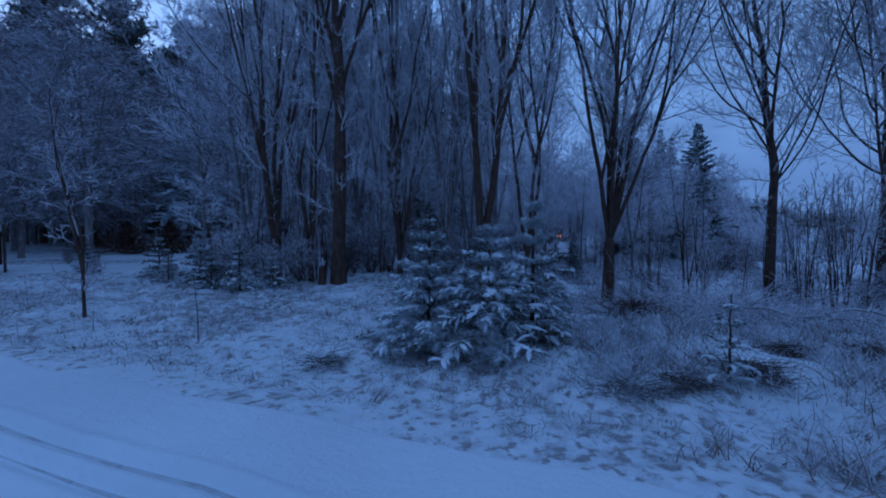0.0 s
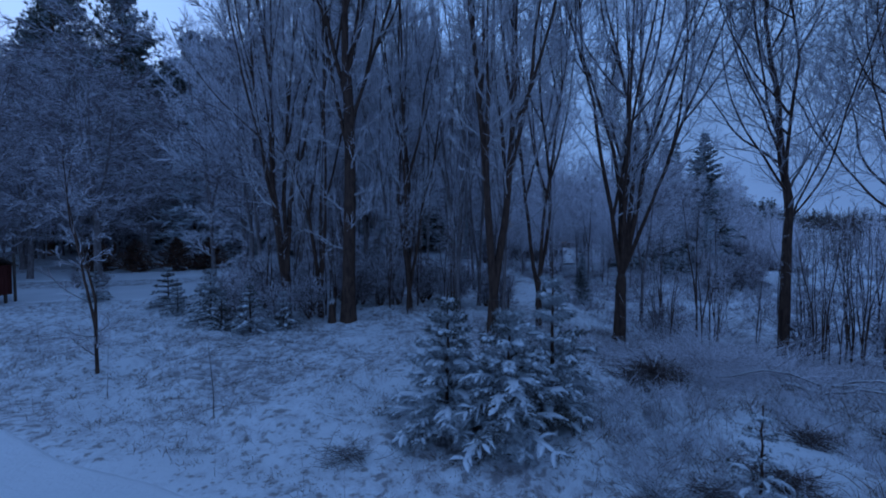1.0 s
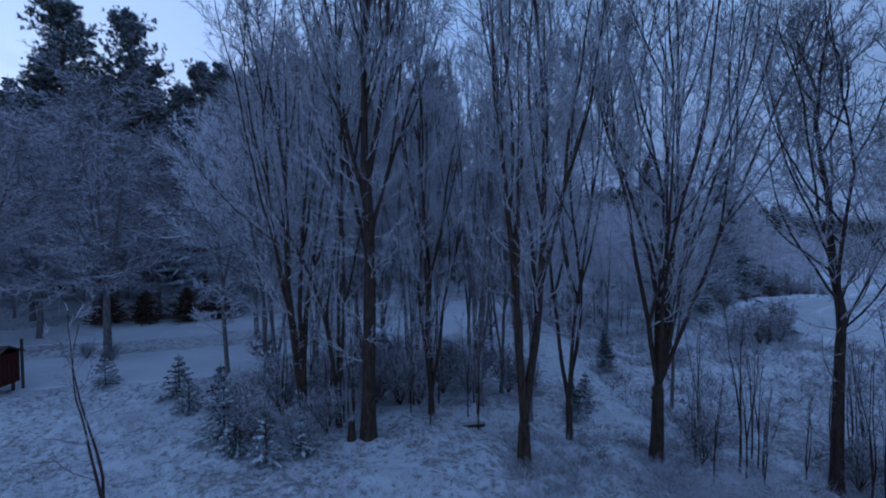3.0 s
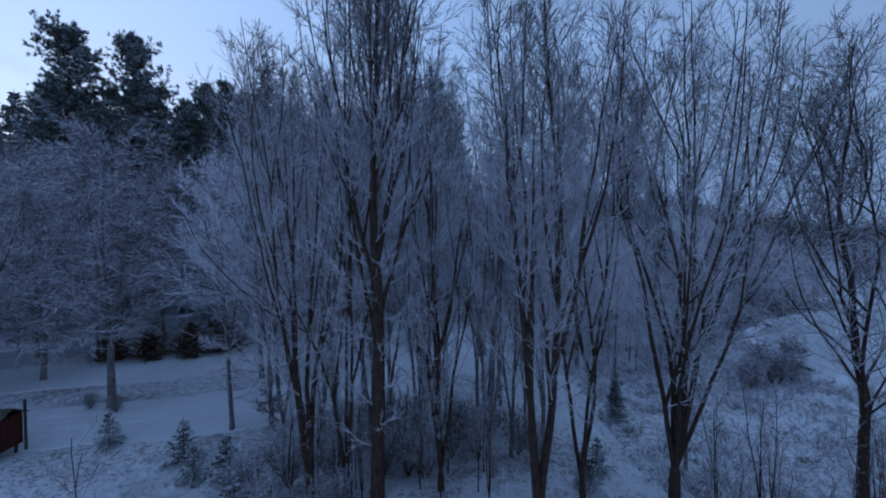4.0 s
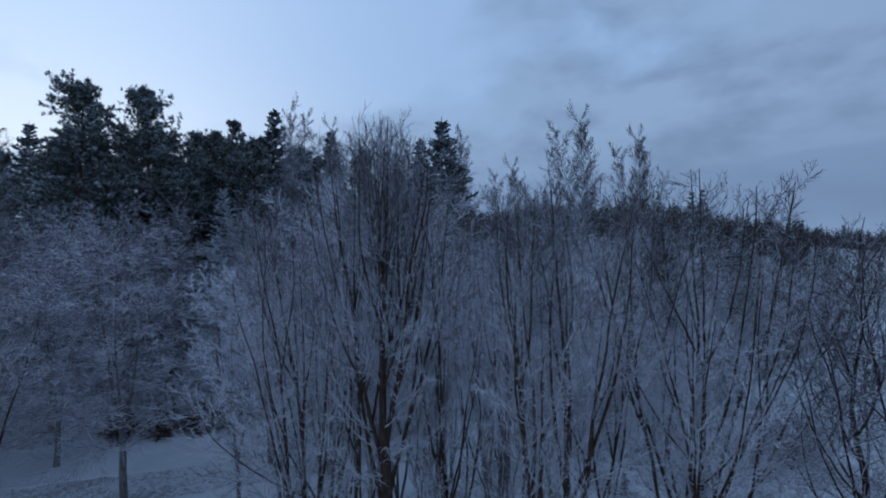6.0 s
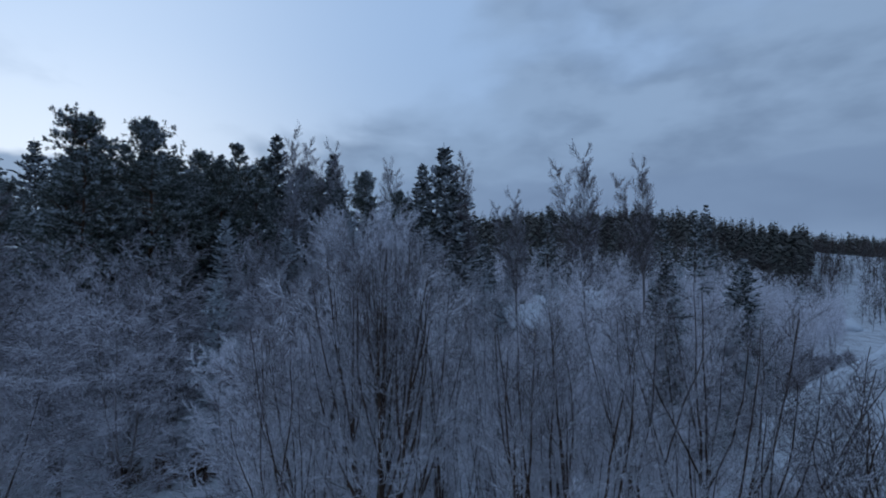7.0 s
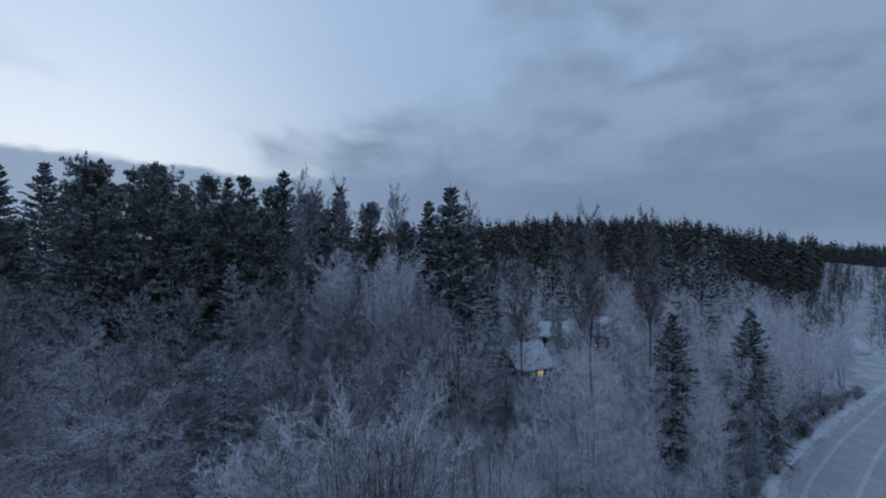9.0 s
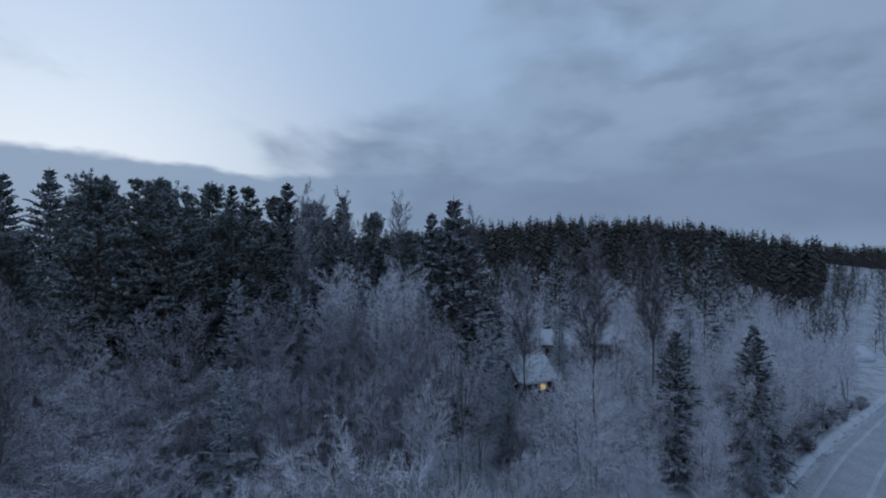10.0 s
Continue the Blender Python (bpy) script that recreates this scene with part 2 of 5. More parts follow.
def tubes(sets, sides):
    """Corners and quads of tapered tubes: sets of (points B x n x 3, radii B x n)."""
    verts, quads, base = [], [], 0
    for p, r in sets:
        b, n, _ = p.shape
        if not b:
            continue
        t = np.empty_like(p)
        t[:, 1:-1] = p[:, 2:] - p[:, :-2]
        t[:, 0], t[:, -1] = p[:, 1] - p[:, 0], p[:, -1] - p[:, -2]
        t = unit(t)
        mean = unit(t.mean(1))
        ref = np.where(np.abs(mean[:, 2:3]) > 0.8, np.array([[1.0, 0.1, 0.0]]), np.array([[0.0, 0.0, 1.0]]))
        u = unit(np.cross(t, ref[:, None, :]))
        v = np.cross(t, u)
        a = np.arange(sides) * 2 * np.pi / sides
        ring = p[:, :, None] + r[:, :, None, None] * (np.cos(a)[None, None, :, None] * u[:, :, None] + np.sin(a)[None, None, :, None] * v[:, :, None])
        verts.append(ring.reshape(-1, 3))
        i = base + np.arange(b * n * sides).reshape(b, n, sides)
        j = np.roll(i, -1, axis=2)
        quads.append(np.stack((i[:, :-1], j[:, :-1], j[:, 1:], i[:, 1:]), -1).reshape(-1, 4))
        base += b * n * sides
    return np.concatenate(verts), np.concatenate(quads)


def grow(rng, start, way, length, r0, r1, n, wobble, rise):
    """Bent stems: n points each, wavering by wobble and turning upwards by rise a step."""
    b = len(start)
    p = np.empty((b, n, 3))
    p[:, 0] = start
    d = unit(way)
    step = (np.asarray(length) / (n - 1))[:, None]
    for k in range(1, n):
        p[:, k] = p[:, k - 1] + d * step
        d = unit(d + rng.normal(0, wobble, (b, 3)) + np.array([0, 0, 1.0]) * rise)
    f = np.linspace(0, 1, n)[None, :]
    return p, np.asarray(r0)[:, None] * (1 - f) + np.asarray(r1)[:, None] * f


def sprout(rng, p, r, count, lo, hi, angle, ratio, fall, thin=0.55, flat=0.0):
    """Starts, ways, lengths and radii of side shoots on stems p."""
    b, n, _ = p.shape
    u = lo + (hi - lo) * (np.arange(count)[None, :] + rng.random((b, count))) / count
    f = u * (n - 1)
    i = np.minimum(f.astype(int), n - 2)
    w = (f - i)[..., None]
    row = np.arange(b)[:, None]
    a, c = p[row, i], p[row, i + 1]
    start = a * (1 - w) + c * w
    t = unit(c - a)
    ref = np.where(np.abs(t[..., 2:3]) > 0.8, np.array([1.0, 0.0, 0.0]), np.array([0.0, 0.0, 1.0]))
    x = unit(np.cross(t, ref))
    y = np.cross(t, x)
    spin = rng.random((b, 1)) * 6.28 + np.arange(count)[None, :] * 2.4 + rng.normal(0, 0.5, (b, count))
    side = np.cos(spin)[..., None] * x + np.sin(spin)[..., None] * y * (1 - flat)
    ang = np.radians(angle) * (1 + rng.normal(0, 0.18, (b, count)))[..., None]
    way = np.cos(ang) * t + np.sin(ang) * unit(side)
    size = np.linalg.norm(np.diff(p, axis=1), axis=2).sum(1)[:, None]
    length = size * ratio * (1 - fall * u) * rng.uniform(0.65, 1.3, (b, count))
    radius = (r[row, i] * (1 - w[..., 0]) + r[row, i + 1] * w[..., 0]) * thin
    return start.reshape(-1, 3), way.reshape(-1, 3), length.ravel(), radius.ravel()


def ribbons(rng, sets):
    """Flat slips for the finest rimed twigs: corners and quads, each slip turned by chance."""
    verts, quads, base = [], [], 0
    for p, r in sets:
        b, n, _ = p.shape
        t = unit(p[:, -1] - p[:, 0])
        side = unit(np.cross(t, rng.normal(0, 1, (b, 3))))[:, None, :] * r[:, :, None]
        v = np.stack((p - side, p + side), 2)
        verts.append(v.reshape(-1, 3))
        i = base + np.arange(b * n * 2).reshape(b, n, 2)
        quads.append(np.stack((i[:, :-1, 0], i[:, :-1, 1], i[:, 1:, 1], i[:, 1:, 0]), -1).reshape(-1, 4))
        base += b * n * 2
    return np.concatenate(verts), np.concatenate(quads)


def bare_tree(name, label, seed, height, radius, fork, stems, spread, limbs=12, shoots=8, twigs=7, low=0.15,
              limb_angle=38, limb_ratio=0.34, rise=0.10, twig_r=0.0065, twig_mat=None, limb_mat=None, sag=0.0, category="tree", sides=6,
              upright=0.07, fine=True, trunk_limbs=0, crooked=0.06, shoot_ratio=0.42, twig_ratio=0.55, fan=42,
              plate=0.0, waver=0.14, trunk_mat=None, limb_cap=0.035):
    """A leafless tree: a trunk to the fork, stems from there, limbs, shoots and rimed twigs."""
    rng = np.random.default_rng(seed)
    tree = thing(name, label, category)
    base = np.array([[0, 0, -0.15]])
    p0, r0 = grow(rng, base, np.array([[rng.normal(0, .015), rng.normal(0, .015), 1.0]]), np.array([fork + 0.15]), np.array([radius * 1.1]),
                  np.array([radius * 0.82]), 9, 0.02, 0.05)
    r0[:, 0] *= 1.35
    r0[:, 1] *= 1.05
    top = np.repeat(p0[:, -1], stems, 0)
    spin = np.arange(stems) * 2 * np.pi / stems + rng.random() * 6.28 + rng.normal(0, 0.25, stems)
    lean = spread * rng.uniform(0.45, 1.2, stems)
    way = np.stack((np.cos(spin) * lean, np.sin(spin) * lean, np.ones(stems)), 1)
    long = (height * 0.94 - fork) * rng.uniform(0.86, 1.03, stems) * (1 - 0.35 * lean)
    thick = radius * 0.95 / max(1.0, stems ** 0.42) * rng.uniform(0.8, 1.1, stems)
    p1, r1 = grow(rng, top - np.array([0, 0, 0.12]), way, long, thick, thick, 14, crooked, upright)
    taper = (1 - np.linspace(0, 1, 14)[None, :]) ** 1.4
    r1 = thick[:, None] * taper + 0.007
    v, q = tubes([(p0, r0), (p1, r1)], sides + 2)
    part("trunk", mesh_of("trunk", v, q), trunk_mat or M_BARK, tree)
    s = sprout(rng, p1, r1, limbs, low, 0.97, limb_angle, limb_ratio, 0.45)
    if trunk_limbs:
        e = sprout(rng, p0, r0, trunk_limbs, 0.35, 0.98, 62, 0.42, 0.2)
        s = [np.concatenate(pair) for pair in zip(s, e)]
    p2, r2 = grow(rng, s[0], s[1], np.maximum(s[2], 0.3), np.clip(s[3], 0.008, limb_cap), np.full(len(s[3]), 0.005), 7, 0.10, rise)
    v, q = tubes([(p2, r2)], sides - 2)
    tagged(part("limb_frame", mesh_of("limb_frame", v, q), limb_mat or M_LIMB, tree), kind="stuff")
    s = sprout(rng, p2, r2, shoots, 0.10, 1.0, fan, shoot_ratio, 0.4, flat=plate)
    n3 = 5 if fine else 3
    p3, r3 = grow(rng, s[0], s[1], np.maximum(s[2], 0.2), np.clip(s[3] * 0.9, twig_r * 1.2, twig_r * 1.7), np.full(len(s[3]), twig_r), n3, waver, rise * 0.6 - sag * 0.5)
    s = sprout(rng, p3, r3, twigs, 0.08, 1.0, fan + 2, twig_ratio, 0.3, flat=plate)
    p4, r4 = grow(rng, s[0], s[1], np.maximum(s[2], 0.1), np.full(len(s[3]), twig_r), np.full(len(s[3]), twig_r * 0.6), 3 if fine else 2, waver * 1.2, rise * 0.4 - sag)
    s = sprout(rng, p1, r1, 10, 0.35, 1.0, 36, 0.08, 0.2)
    p5, r5 = grow(rng, s[0], s[1], s[2], np.full(len(s[3]), twig_r * 1.3), np.full(len(s[3]), twig_r * 0.6), n3, 0.12, 0.08)
    if fine:
        v, q = tubes([(p3, r3), (p5, r5)], 3)
        w, k = ribbons(rng, [(p4, r4 * 1.15)])
        v, q = np.concatenate((v, w)), np.concatenate((q, k + len(v)))
    else:
        v, q = ribbons(rng, [(p3, r3 * 1.2), (p4, r4 * 1.2), (p5, r5 * 1.2)])
    part("crown", mesh_of("crown", v, q), twig_mat or M_TWIG, tree, "thin twigs white with hoar frost")
    return tree


def limbed_tree(name, label, seed, height, radius, fork, leaders, forks=3, fork_angle=24, limbs=11, limb_angle=48, limb_long=2.6, shoots=8, twigs=7,
                rime_to=11.5, crown=4.5, flare=1.35, crooked=0.05, upright=0.05, low=0.12, trunk_shoots=8, twig_r=0.0042, lean=0.012, fork_up=0.3, fork_cap=0.06, trunk_mat=None):
    """A leafless broad-leaved tree. leaders: direction in degrees, lean, share of the trunk at which it leaves, thickness.
    Stems fork, carry wavering limbs, these branchlets and twigs; all stay under a dome of the tree's height."""
    rng = np.random.default_rng(seed)
    tree = thing(name, label, "tree")
    p0, r0 = grow(rng, np.array([[0, 0, -0.15]]), np.array([[rng.normal(0, lean), rng.normal(0, lean), 1.0]]), np.array([fork + 0.15]), np.array([radius * 1.08]),
                  np.array([radius * 0.72]), 12, 0.022, 0.03)
    r0[:, -1] *= 0.55
    r0[:, 0] *= flare
    r0[:, 1] *= 1 + (flare - 1) * 0.3
    az, tip, share, stout = (np.array(k, float) for k in zip(*leaders))
    b = len(az)
    at = np.clip(share, 0, 1) * 11
    i = np.minimum(at.astype(int), 10)
    start = p0[0, i] * (1 - (at - i))[:, None] + p0[0, i + 1] * (at - i)[:, None]
    way = np.stack((np.cos(np.radians(az)) * tip, np.sin(np.radians(az)) * tip, np.ones(b)), 1)

    def dome(p):
        foot = p[:, 0]
        off = np.hypot(p[:, -1, 0], p[:, -1, 1])
        room = height * (1 - 0.26 * np.clip(off / crown, 0, 1.15) ** 2) * rng.uniform(0.93, 1.0, len(p))
        squeeze = np.clip((room - foot[:, 2]) / np.maximum(p[:, -1, 2] - foot[:, 2], 0.1), 0.15, 1.0)
        p = p.copy()
        p[..., 2] = foot[:, None, 2] + (p[..., 2] - foot[:, None, 2]) * np.where(p[:, -1, 2] > room, squeeze, 1.0)[:, None]
        return p

    n = 17
    fade = (1 - np.linspace(0, 1, n)[None, :])
    thick = radius * 0.62 * stout
    p1, _ = grow(rng, start - unit(way) * 0.45, way, (height * 0.99 - start[:, 2]) * rng.uniform(0.94, 1.03, b), thick, thick, n, crooked, upright)
    p1 = dome(p1)
    r1 = thick[:, None] * fade ** 1.05 + 0.009
    r1[:, 0] *= 0.9
    r1[:, 1] *= 1.08
    s = sprout(rng, p1, r1, forks, low, 0.72, fork_angle, 0.6, 0.5, 0.66)
    s = (s[0], unit(s[1] + np.array([0, 0, fork_up])), s[2], s[3])
    long = np.maximum(height * 0.97 - s[0][:, 2], 0.8) * rng.uniform(0.6, 0.95, len(s[2]))
    pf, _ = grow(rng, s[0], s[1], long, s[3], s[3], n, crooked * 1.1, upright * 1.2 + 0.03)
    pf = dome(pf)
    rf = np.clip(s[3], 0.018, fork_cap)[:, None] * fade + 0.008
    v, q = tubes([(p0, r0)], 12)
    w, k = tubes([(p1, r1), (pf, rf)], 7)
    part("trunk", mesh_of("trunk", np.concatenate((v, w)), np.concatenate((q, k + len(v)))), trunk_mat or M_BARK, tree)
    sets = []
    for p, r, count in ((p1, r1, limbs), (pf, rf, max(4, int(limbs * 0.75)))):
        e = sprout(rng, p, r, count, low, 0.97, limb_angle, 0.2, 0.4, 0.5)
        u = np.tile((np.arange(count) + 0.5) / count, len(p))
        e = [e[0], e[1], limb_long * (1.0 - 0.62 * u) * rng.uniform(0.55, 1.25, len(u)), e[3]]
        sets.append(e)
    if trunk_shoots:
        e = list(sprout(rng, p0, r0, trunk_shoots, 0.28, 0.97, 66, 0.2, 0.2, 0.22))
        e[2] = rng.uniform(0.5, 1.25, len(e[2])) * min(1.6, limb_long * 0.75)
        sets.append(e)
    s = [np.concatenate(k) for k in zip(*sets)]
    p2, r2 = grow(rng, s[0], s[1], s[2], np.clip(s[3], 0.011, 0.027), np.full(len(s[3]), 0.0055), 8, 0.12, 0.10)
    p2 = dome(p2)
    s = sprout(rng, p2, r2, shoots, 0.12, 1.0, 36, 0.42, 0.35, 0.6)
    p3, r3 = grow(rng, s[0], s[1], np.clip(s[2], 0.35, 1.1), np.clip(s[3], 0.0065, 0.0095), np.full(len(s[3]), twig_r), 6, 0.11, 0.10)
    s = sprout(rng, p3, r3, twigs, 0.1, 1.0, 32, 0.5, 0.3)
    p4, r4 = grow(rng, s[0], s[1], np.clip(s[2], 0.14, 0.5), np.full(len(s[3]), twig_r), np.full(len(s[3]), twig_r * 0.55), 3, 0.12, 0.10)
    below = [p[:, 0, 2] < rime_to + rng.normal(0, 1.1, len(p)) for p in (p2, p3, p4)]
    for pick, limb_mat, twig_mat, names, label in ((below, M_LIMB_PALE, M_TWIG_PALE, ("limb_frame", "crown"), "thin twigs white with hoar frost"),
                                                   ([~k for k in below], M_LIMB, M_TWIG_UPPER, ("upper_limb_frame", "upper_crown"), "fine twigs with a little frost")):
        v, q = tubes([(p2[pick[0]], r2[pick[0]])], 4)
        tagged(part(names[0], mesh_of(names[0], v, q), limb_mat, tree), kind="stuff")
        v, q = tubes([(p3[pick[1]], r3[pick[1]])], 3)
        w, k = ribbons(rng, [(p4[pick[2]], r4[pick[2]] * 1.2)])
        part(names[1], mesh_of(names[1], np.concatenate((v, w)), np.concatenate((q, k + len(v)))), twig_mat, tree, label)
    return tree


def spruce(name, label, seed, height, width, whorls, per=7, sprays=9, mat=None, bare=0.04, thick=0.035, droop=0.35, group="", frosted=0.5):
    """A spruce: straight stem, tiers of drooping branches, each with hanging needle sprays."""
    rng = np.random.default_rng(seed)
    tree = thing(name, label, "spruce tree", group=group)
    n = 9
    z = np.linspace(-0.1, height, n)
    stem = np.stack((np.cumsum(rng.normal(0, 0.004 * height / n, n)), np.cumsum(rng.normal(0, 0.004 * height / n, n)), z), 1)[None]
    rad = (0.013 * height * (1 - np.linspace(0, 1, n)) + 0.006 * min(1, height / 5))[None]
    v, q = tubes([(stem, rad)], 7)
    part("trunk", mesh_of("trunk", v, q), M_BARK, tree)
    f = bare + (1 - bare) * (np.arange(whorls) + rng.random(whorls) * 0.6) / whorls
    f = np.repeat(f, per) + rng.normal(0, 0.008, whorls * per)
    f = np.clip(f, bare, 0.992)
    spin = np.repeat(rng.random(whorls) * 6.28, per) + np.tile(np.arange(per) * 6.283 / per, whorls) + rng.normal(0, 0.25, whorls * per)
    reach = width * (1 - f) ** 0.82 * rng.uniform(0.6, 1.18, len(f)) + 0.012 * height
    up = 0.55 * f - droop * (1 - f) * 0.9
    way = np.stack((np.cos(spin), np.sin(spin), up), 1)
    start = np.stack((np.interp(f * height, z, stem[0, :, 0]), np.interp(f * height, z, stem[0, :, 1]), f * height), 1)
    p1, r1 = grow(rng, start, way, reach, np.full(len(f), 0.0035 * height * 0.5 + 0.004), np.full(len(f), 0.003), 5, 0.05, 0.06)
    v, q = tubes([(p1, r1)], 4)
    tagged(part("bough_frame", mesh_of("bough_frame", v, q), M_LIMB, tree), kind="stuff")
    s = sprout(rng, p1, r1, sprays, 0.12, 1.0, 50, 0.44, 0.6, flat=0.7)
    size = np.maximum(s[2], 0.05 * height ** 0.5)
    p2, r2 = grow(rng, s[0], s[1], size, np.full(len(size), thick), np.full(len(size), thick * 0.25), 3, 0.08, -0.16)
    p3 = p1[:, 1:]
    r3 = np.tile(np.linspace(thick * 1.3, thick * 0.5, 4), (len(p3), 1))
    tip = np.array([[[stem[0, -1, 0], stem[0, -1, 1], height * 0.95], [stem[0, -1, 0], stem[0, -1, 1], height * 1.02]]])
    v, q = ribbons(rng, [(p2, r2 * 1.35), (p3, r3 * 1.3), (tip, np.array([[thick, thick * 0.2]]))])
    part("foliage", mesh_of("foliage", v, q), mat or M_SPRUCE, tree, "dark green needles with snow on the upper sides")
    some = rng.random(len(p1)) < frosted
    p4 = p1[some][:, 2:] + np.array([0, 0, thick * 0.9])
    some = rng.random(len(p2)) < frosted * 0.4
    p5 = p2[some] + np.array([0, 0, thick * 0.9])
    v, q = ribbons(rng, [(p4, np.tile(np.linspace(thick * 0.9, thick * 0.5, 3), (len(p4), 1))), (p5, np.full(p5.shape[:2], thick * 0.6))])
    tagged(part("rime", mesh_of("rime", v, q), M_RIME, tree, "frost and snow along the boughs"), kind="stuff")
    return tree


def spikes(rng, centre, axis, count, length, width):
    """Needle tufts: thin triangles that fan out round an axis. Returns corners and triangles."""
    b = len(centre)
    way = unit(axis[:, None, :] * 0.7 + rng.normal(0, 0.62, (b, count, 3)))
    side = unit(np.cross(way, rng.normal(0, 1, (b, count, 3)))) * width
    a = np.repeat(centre[:, None, :], count, 1)
    tip = a + way * length * rng.uniform(0.6, 1.2, (b, count, 1))
    v = np.stack((a - side, a + side, tip), 2).reshape(-1, 3)
    return v, np.arange(b * count * 3).reshape(-1, 3)


def pine(name, label, seed, height, crown_from, width, tiers=13, tufts=8, lean=0.03, group=""):
    """A Scots pine: reddish stem, uneven tiers of flat tufted boughs that narrow to the top."""
    rng = np.random.default_rng(seed)
    tree = thing(name, label, "pine tree", group=group)
    p0, r0 = grow(rng, np.array([[0, 0, -0.2]]), np.array([[rng.normal(0, lean), rng.normal(0, lean), 1.0]]), np.array([height * 0.97]),
                  np.array([0.011 * height]), np.array([0.03]), 12, 0.018, 0.02)
    v, q = tubes([(p0, r0)], 7)
    part("trunk", mesh_of("trunk", v, q), M_PINEBARK, tree, "reddish brown pine stem")
    per = 6
    u = np.repeat(((np.arange(tiers) + rng.uniform(-0.25, 0.25, tiers)) / (tiers - 1)) ** 0.9, per) + rng.normal(0, 0.36 / tiers, tiers * per)
    u = np.clip(np.nan_to_num(u), 0, 1)
    at = (crown_from + (0.96 - crown_from) * u) * 11
    k = np.minimum(at.astype(int), 10)
    start = p0[0, k] * (1 - (at - k))[:, None] + p0[0, k + 1] * (at - k)[:, None]
    spin = np.repeat(rng.random(tiers) * 6.28, per) + np.tile(np.arange(per) * 6.283 / per, tiers) + rng.normal(0, 0.4, tiers * per)
    shape = width * np.clip(1.0 - u, 0, 1) ** 0.50 * np.clip(0.62 + 1.8 * u, 0, 1) * np.repeat(rng.uniform(0.72, 1.15, tiers), per) * rng.uniform(0.4, 1.25, tiers * per) + 0.5
    way = np.stack((np.cos(spin), np.sin(spin), 0.02 + 1.3 * u ** 2.2 + rng.normal(0, 0.2, len(u))), 1)
    shape = np.where(u > 0.55, shape * rng.uniform(0.5, 1.5, len(u)), shape)
    p1, r1 = grow(rng, start, way, shape, np.full(len(shape), 0.06), np.full(len(shape), 0.012), 7, 0.10, 0.035)
    s = sprout(rng, p1, r1, 10, 0.16, 1.0, 54, 0.40, 0.30, flat=0.88)
    p2, r2 = grow(rng, s[0], s[1], np.maximum(s[2], 0.35), np.full(len(s[2]), 0.02), np.full(len(s[2]), 0.008), 4, 0.12, 0.06)
    v, q = tubes([(p1, r1), (p2, r2)], 4)
    tagged(part("bough_frame", mesh_of("bough_frame", v, q), M_PINEBARK, tree), kind="stuff")
    s = sprout(rng, p2, r2, tufts, 0.15, 1.05, 45, 0.2, 0.0, flat=0.8)
    c = np.concatenate((s[0], p2[:, -1], p1[:, -1]))
    c = c + rng.normal(0, 1, c.shape) * np.array([0.12, 0.12, 0.05])
    axis = unit(np.concatenate((s[1], p2[:, -1] - p2[:, -2], p1[:, -1] - p1[:, -2])) + np.array([0, 0, 0.35]))
    # the tufts thin out towards the tip
    kept = rng.random(len(c)) < np.interp(c[:, 2] / height, (0.80, 0.93, 1.0), (1.0, 0.5, 0.3))
    c, axis = c[kept], axis[kept]
    v, i = spikes(rng, c, axis, 9, 0.29, 0.029)
    part("foliage", mesh_of("foliage", v, [], i), M_PINE, tree, "dark green needle tufts with a dusting of snow")
    # frost lies on the tufts in patches, thickest on the outer boughs
    patch = value_noise(c[:, 0] * 0.9 + 40, c[:, 1] * 0.9 + c[:, 2] * 0.7 + 40, seed)
    top = patch + rng.normal(0, 0.12, len(c)) > 0.44
    v, i = spikes(rng, c[top] + np.array([0, 0, 0.13]), axis[top], 7, 0.28, 0.048)
    tagged(part("rime", mesh_of("rime", v, [], i), M_RIME, tree, "pale frost on the upper tufts"), kind="stuff")
    return tree


def put(tree, x, y, turn, scale=1.0, z=None):
    tree.matrix_basis = pose(x, y, land(x, y) if z is None else z, 0, 0, turn) @ Matrix.Diagonal((scale, scale, scale, 1))
    return tree


def again(tree, x, y, turn, scale=1.0, stretch=1.0):
    old = tree.matrix_basis.copy()
    tree.matrix_basis = Matrix.Identity(4)
    made = copy_thing(tree, pose(x, y, land(x, y), 0, 0, turn) @ Matrix.Diagonal((scale, scale, scale * stretch, 1)))
    tree.matrix_basis = old
    return made


# ---- the lie of the land ----
def value_noise(x, y, seed):
    """Smooth noise between 0 and 1."""
    xi, yi = np.floor(x).astype(np.int64), np.floor(y).astype(np.int64)
    fx, fy = x - xi, y - yi
    fx, fy = fx * fx * (3 - 2 * fx), fy * fy * (3 - 2 * fy)

    def corner(a, b):
        h = (a * 374761393 + b * 668265263 + seed * 974634777) & 0xFFFFFFFF
        h = ((h ^ (h >> 13)) * 1274126177) & 0xFFFFFFFF
        return ((h ^ (h >> 16)) & 0xFFFF) / 65535.0

    return (corner(xi, yi) * (1 - fx) + corner(xi + 1, yi) * fx) * (1 - fy) + (corner(xi, yi + 1) * (1 - fx) + corner(xi + 1, yi + 1) * fx) * fy


def smooth(v, lo, hi):
    t = np.clip((v - lo) / (hi - lo), 0, 1)
    return t * t * (3 - 2 * t)


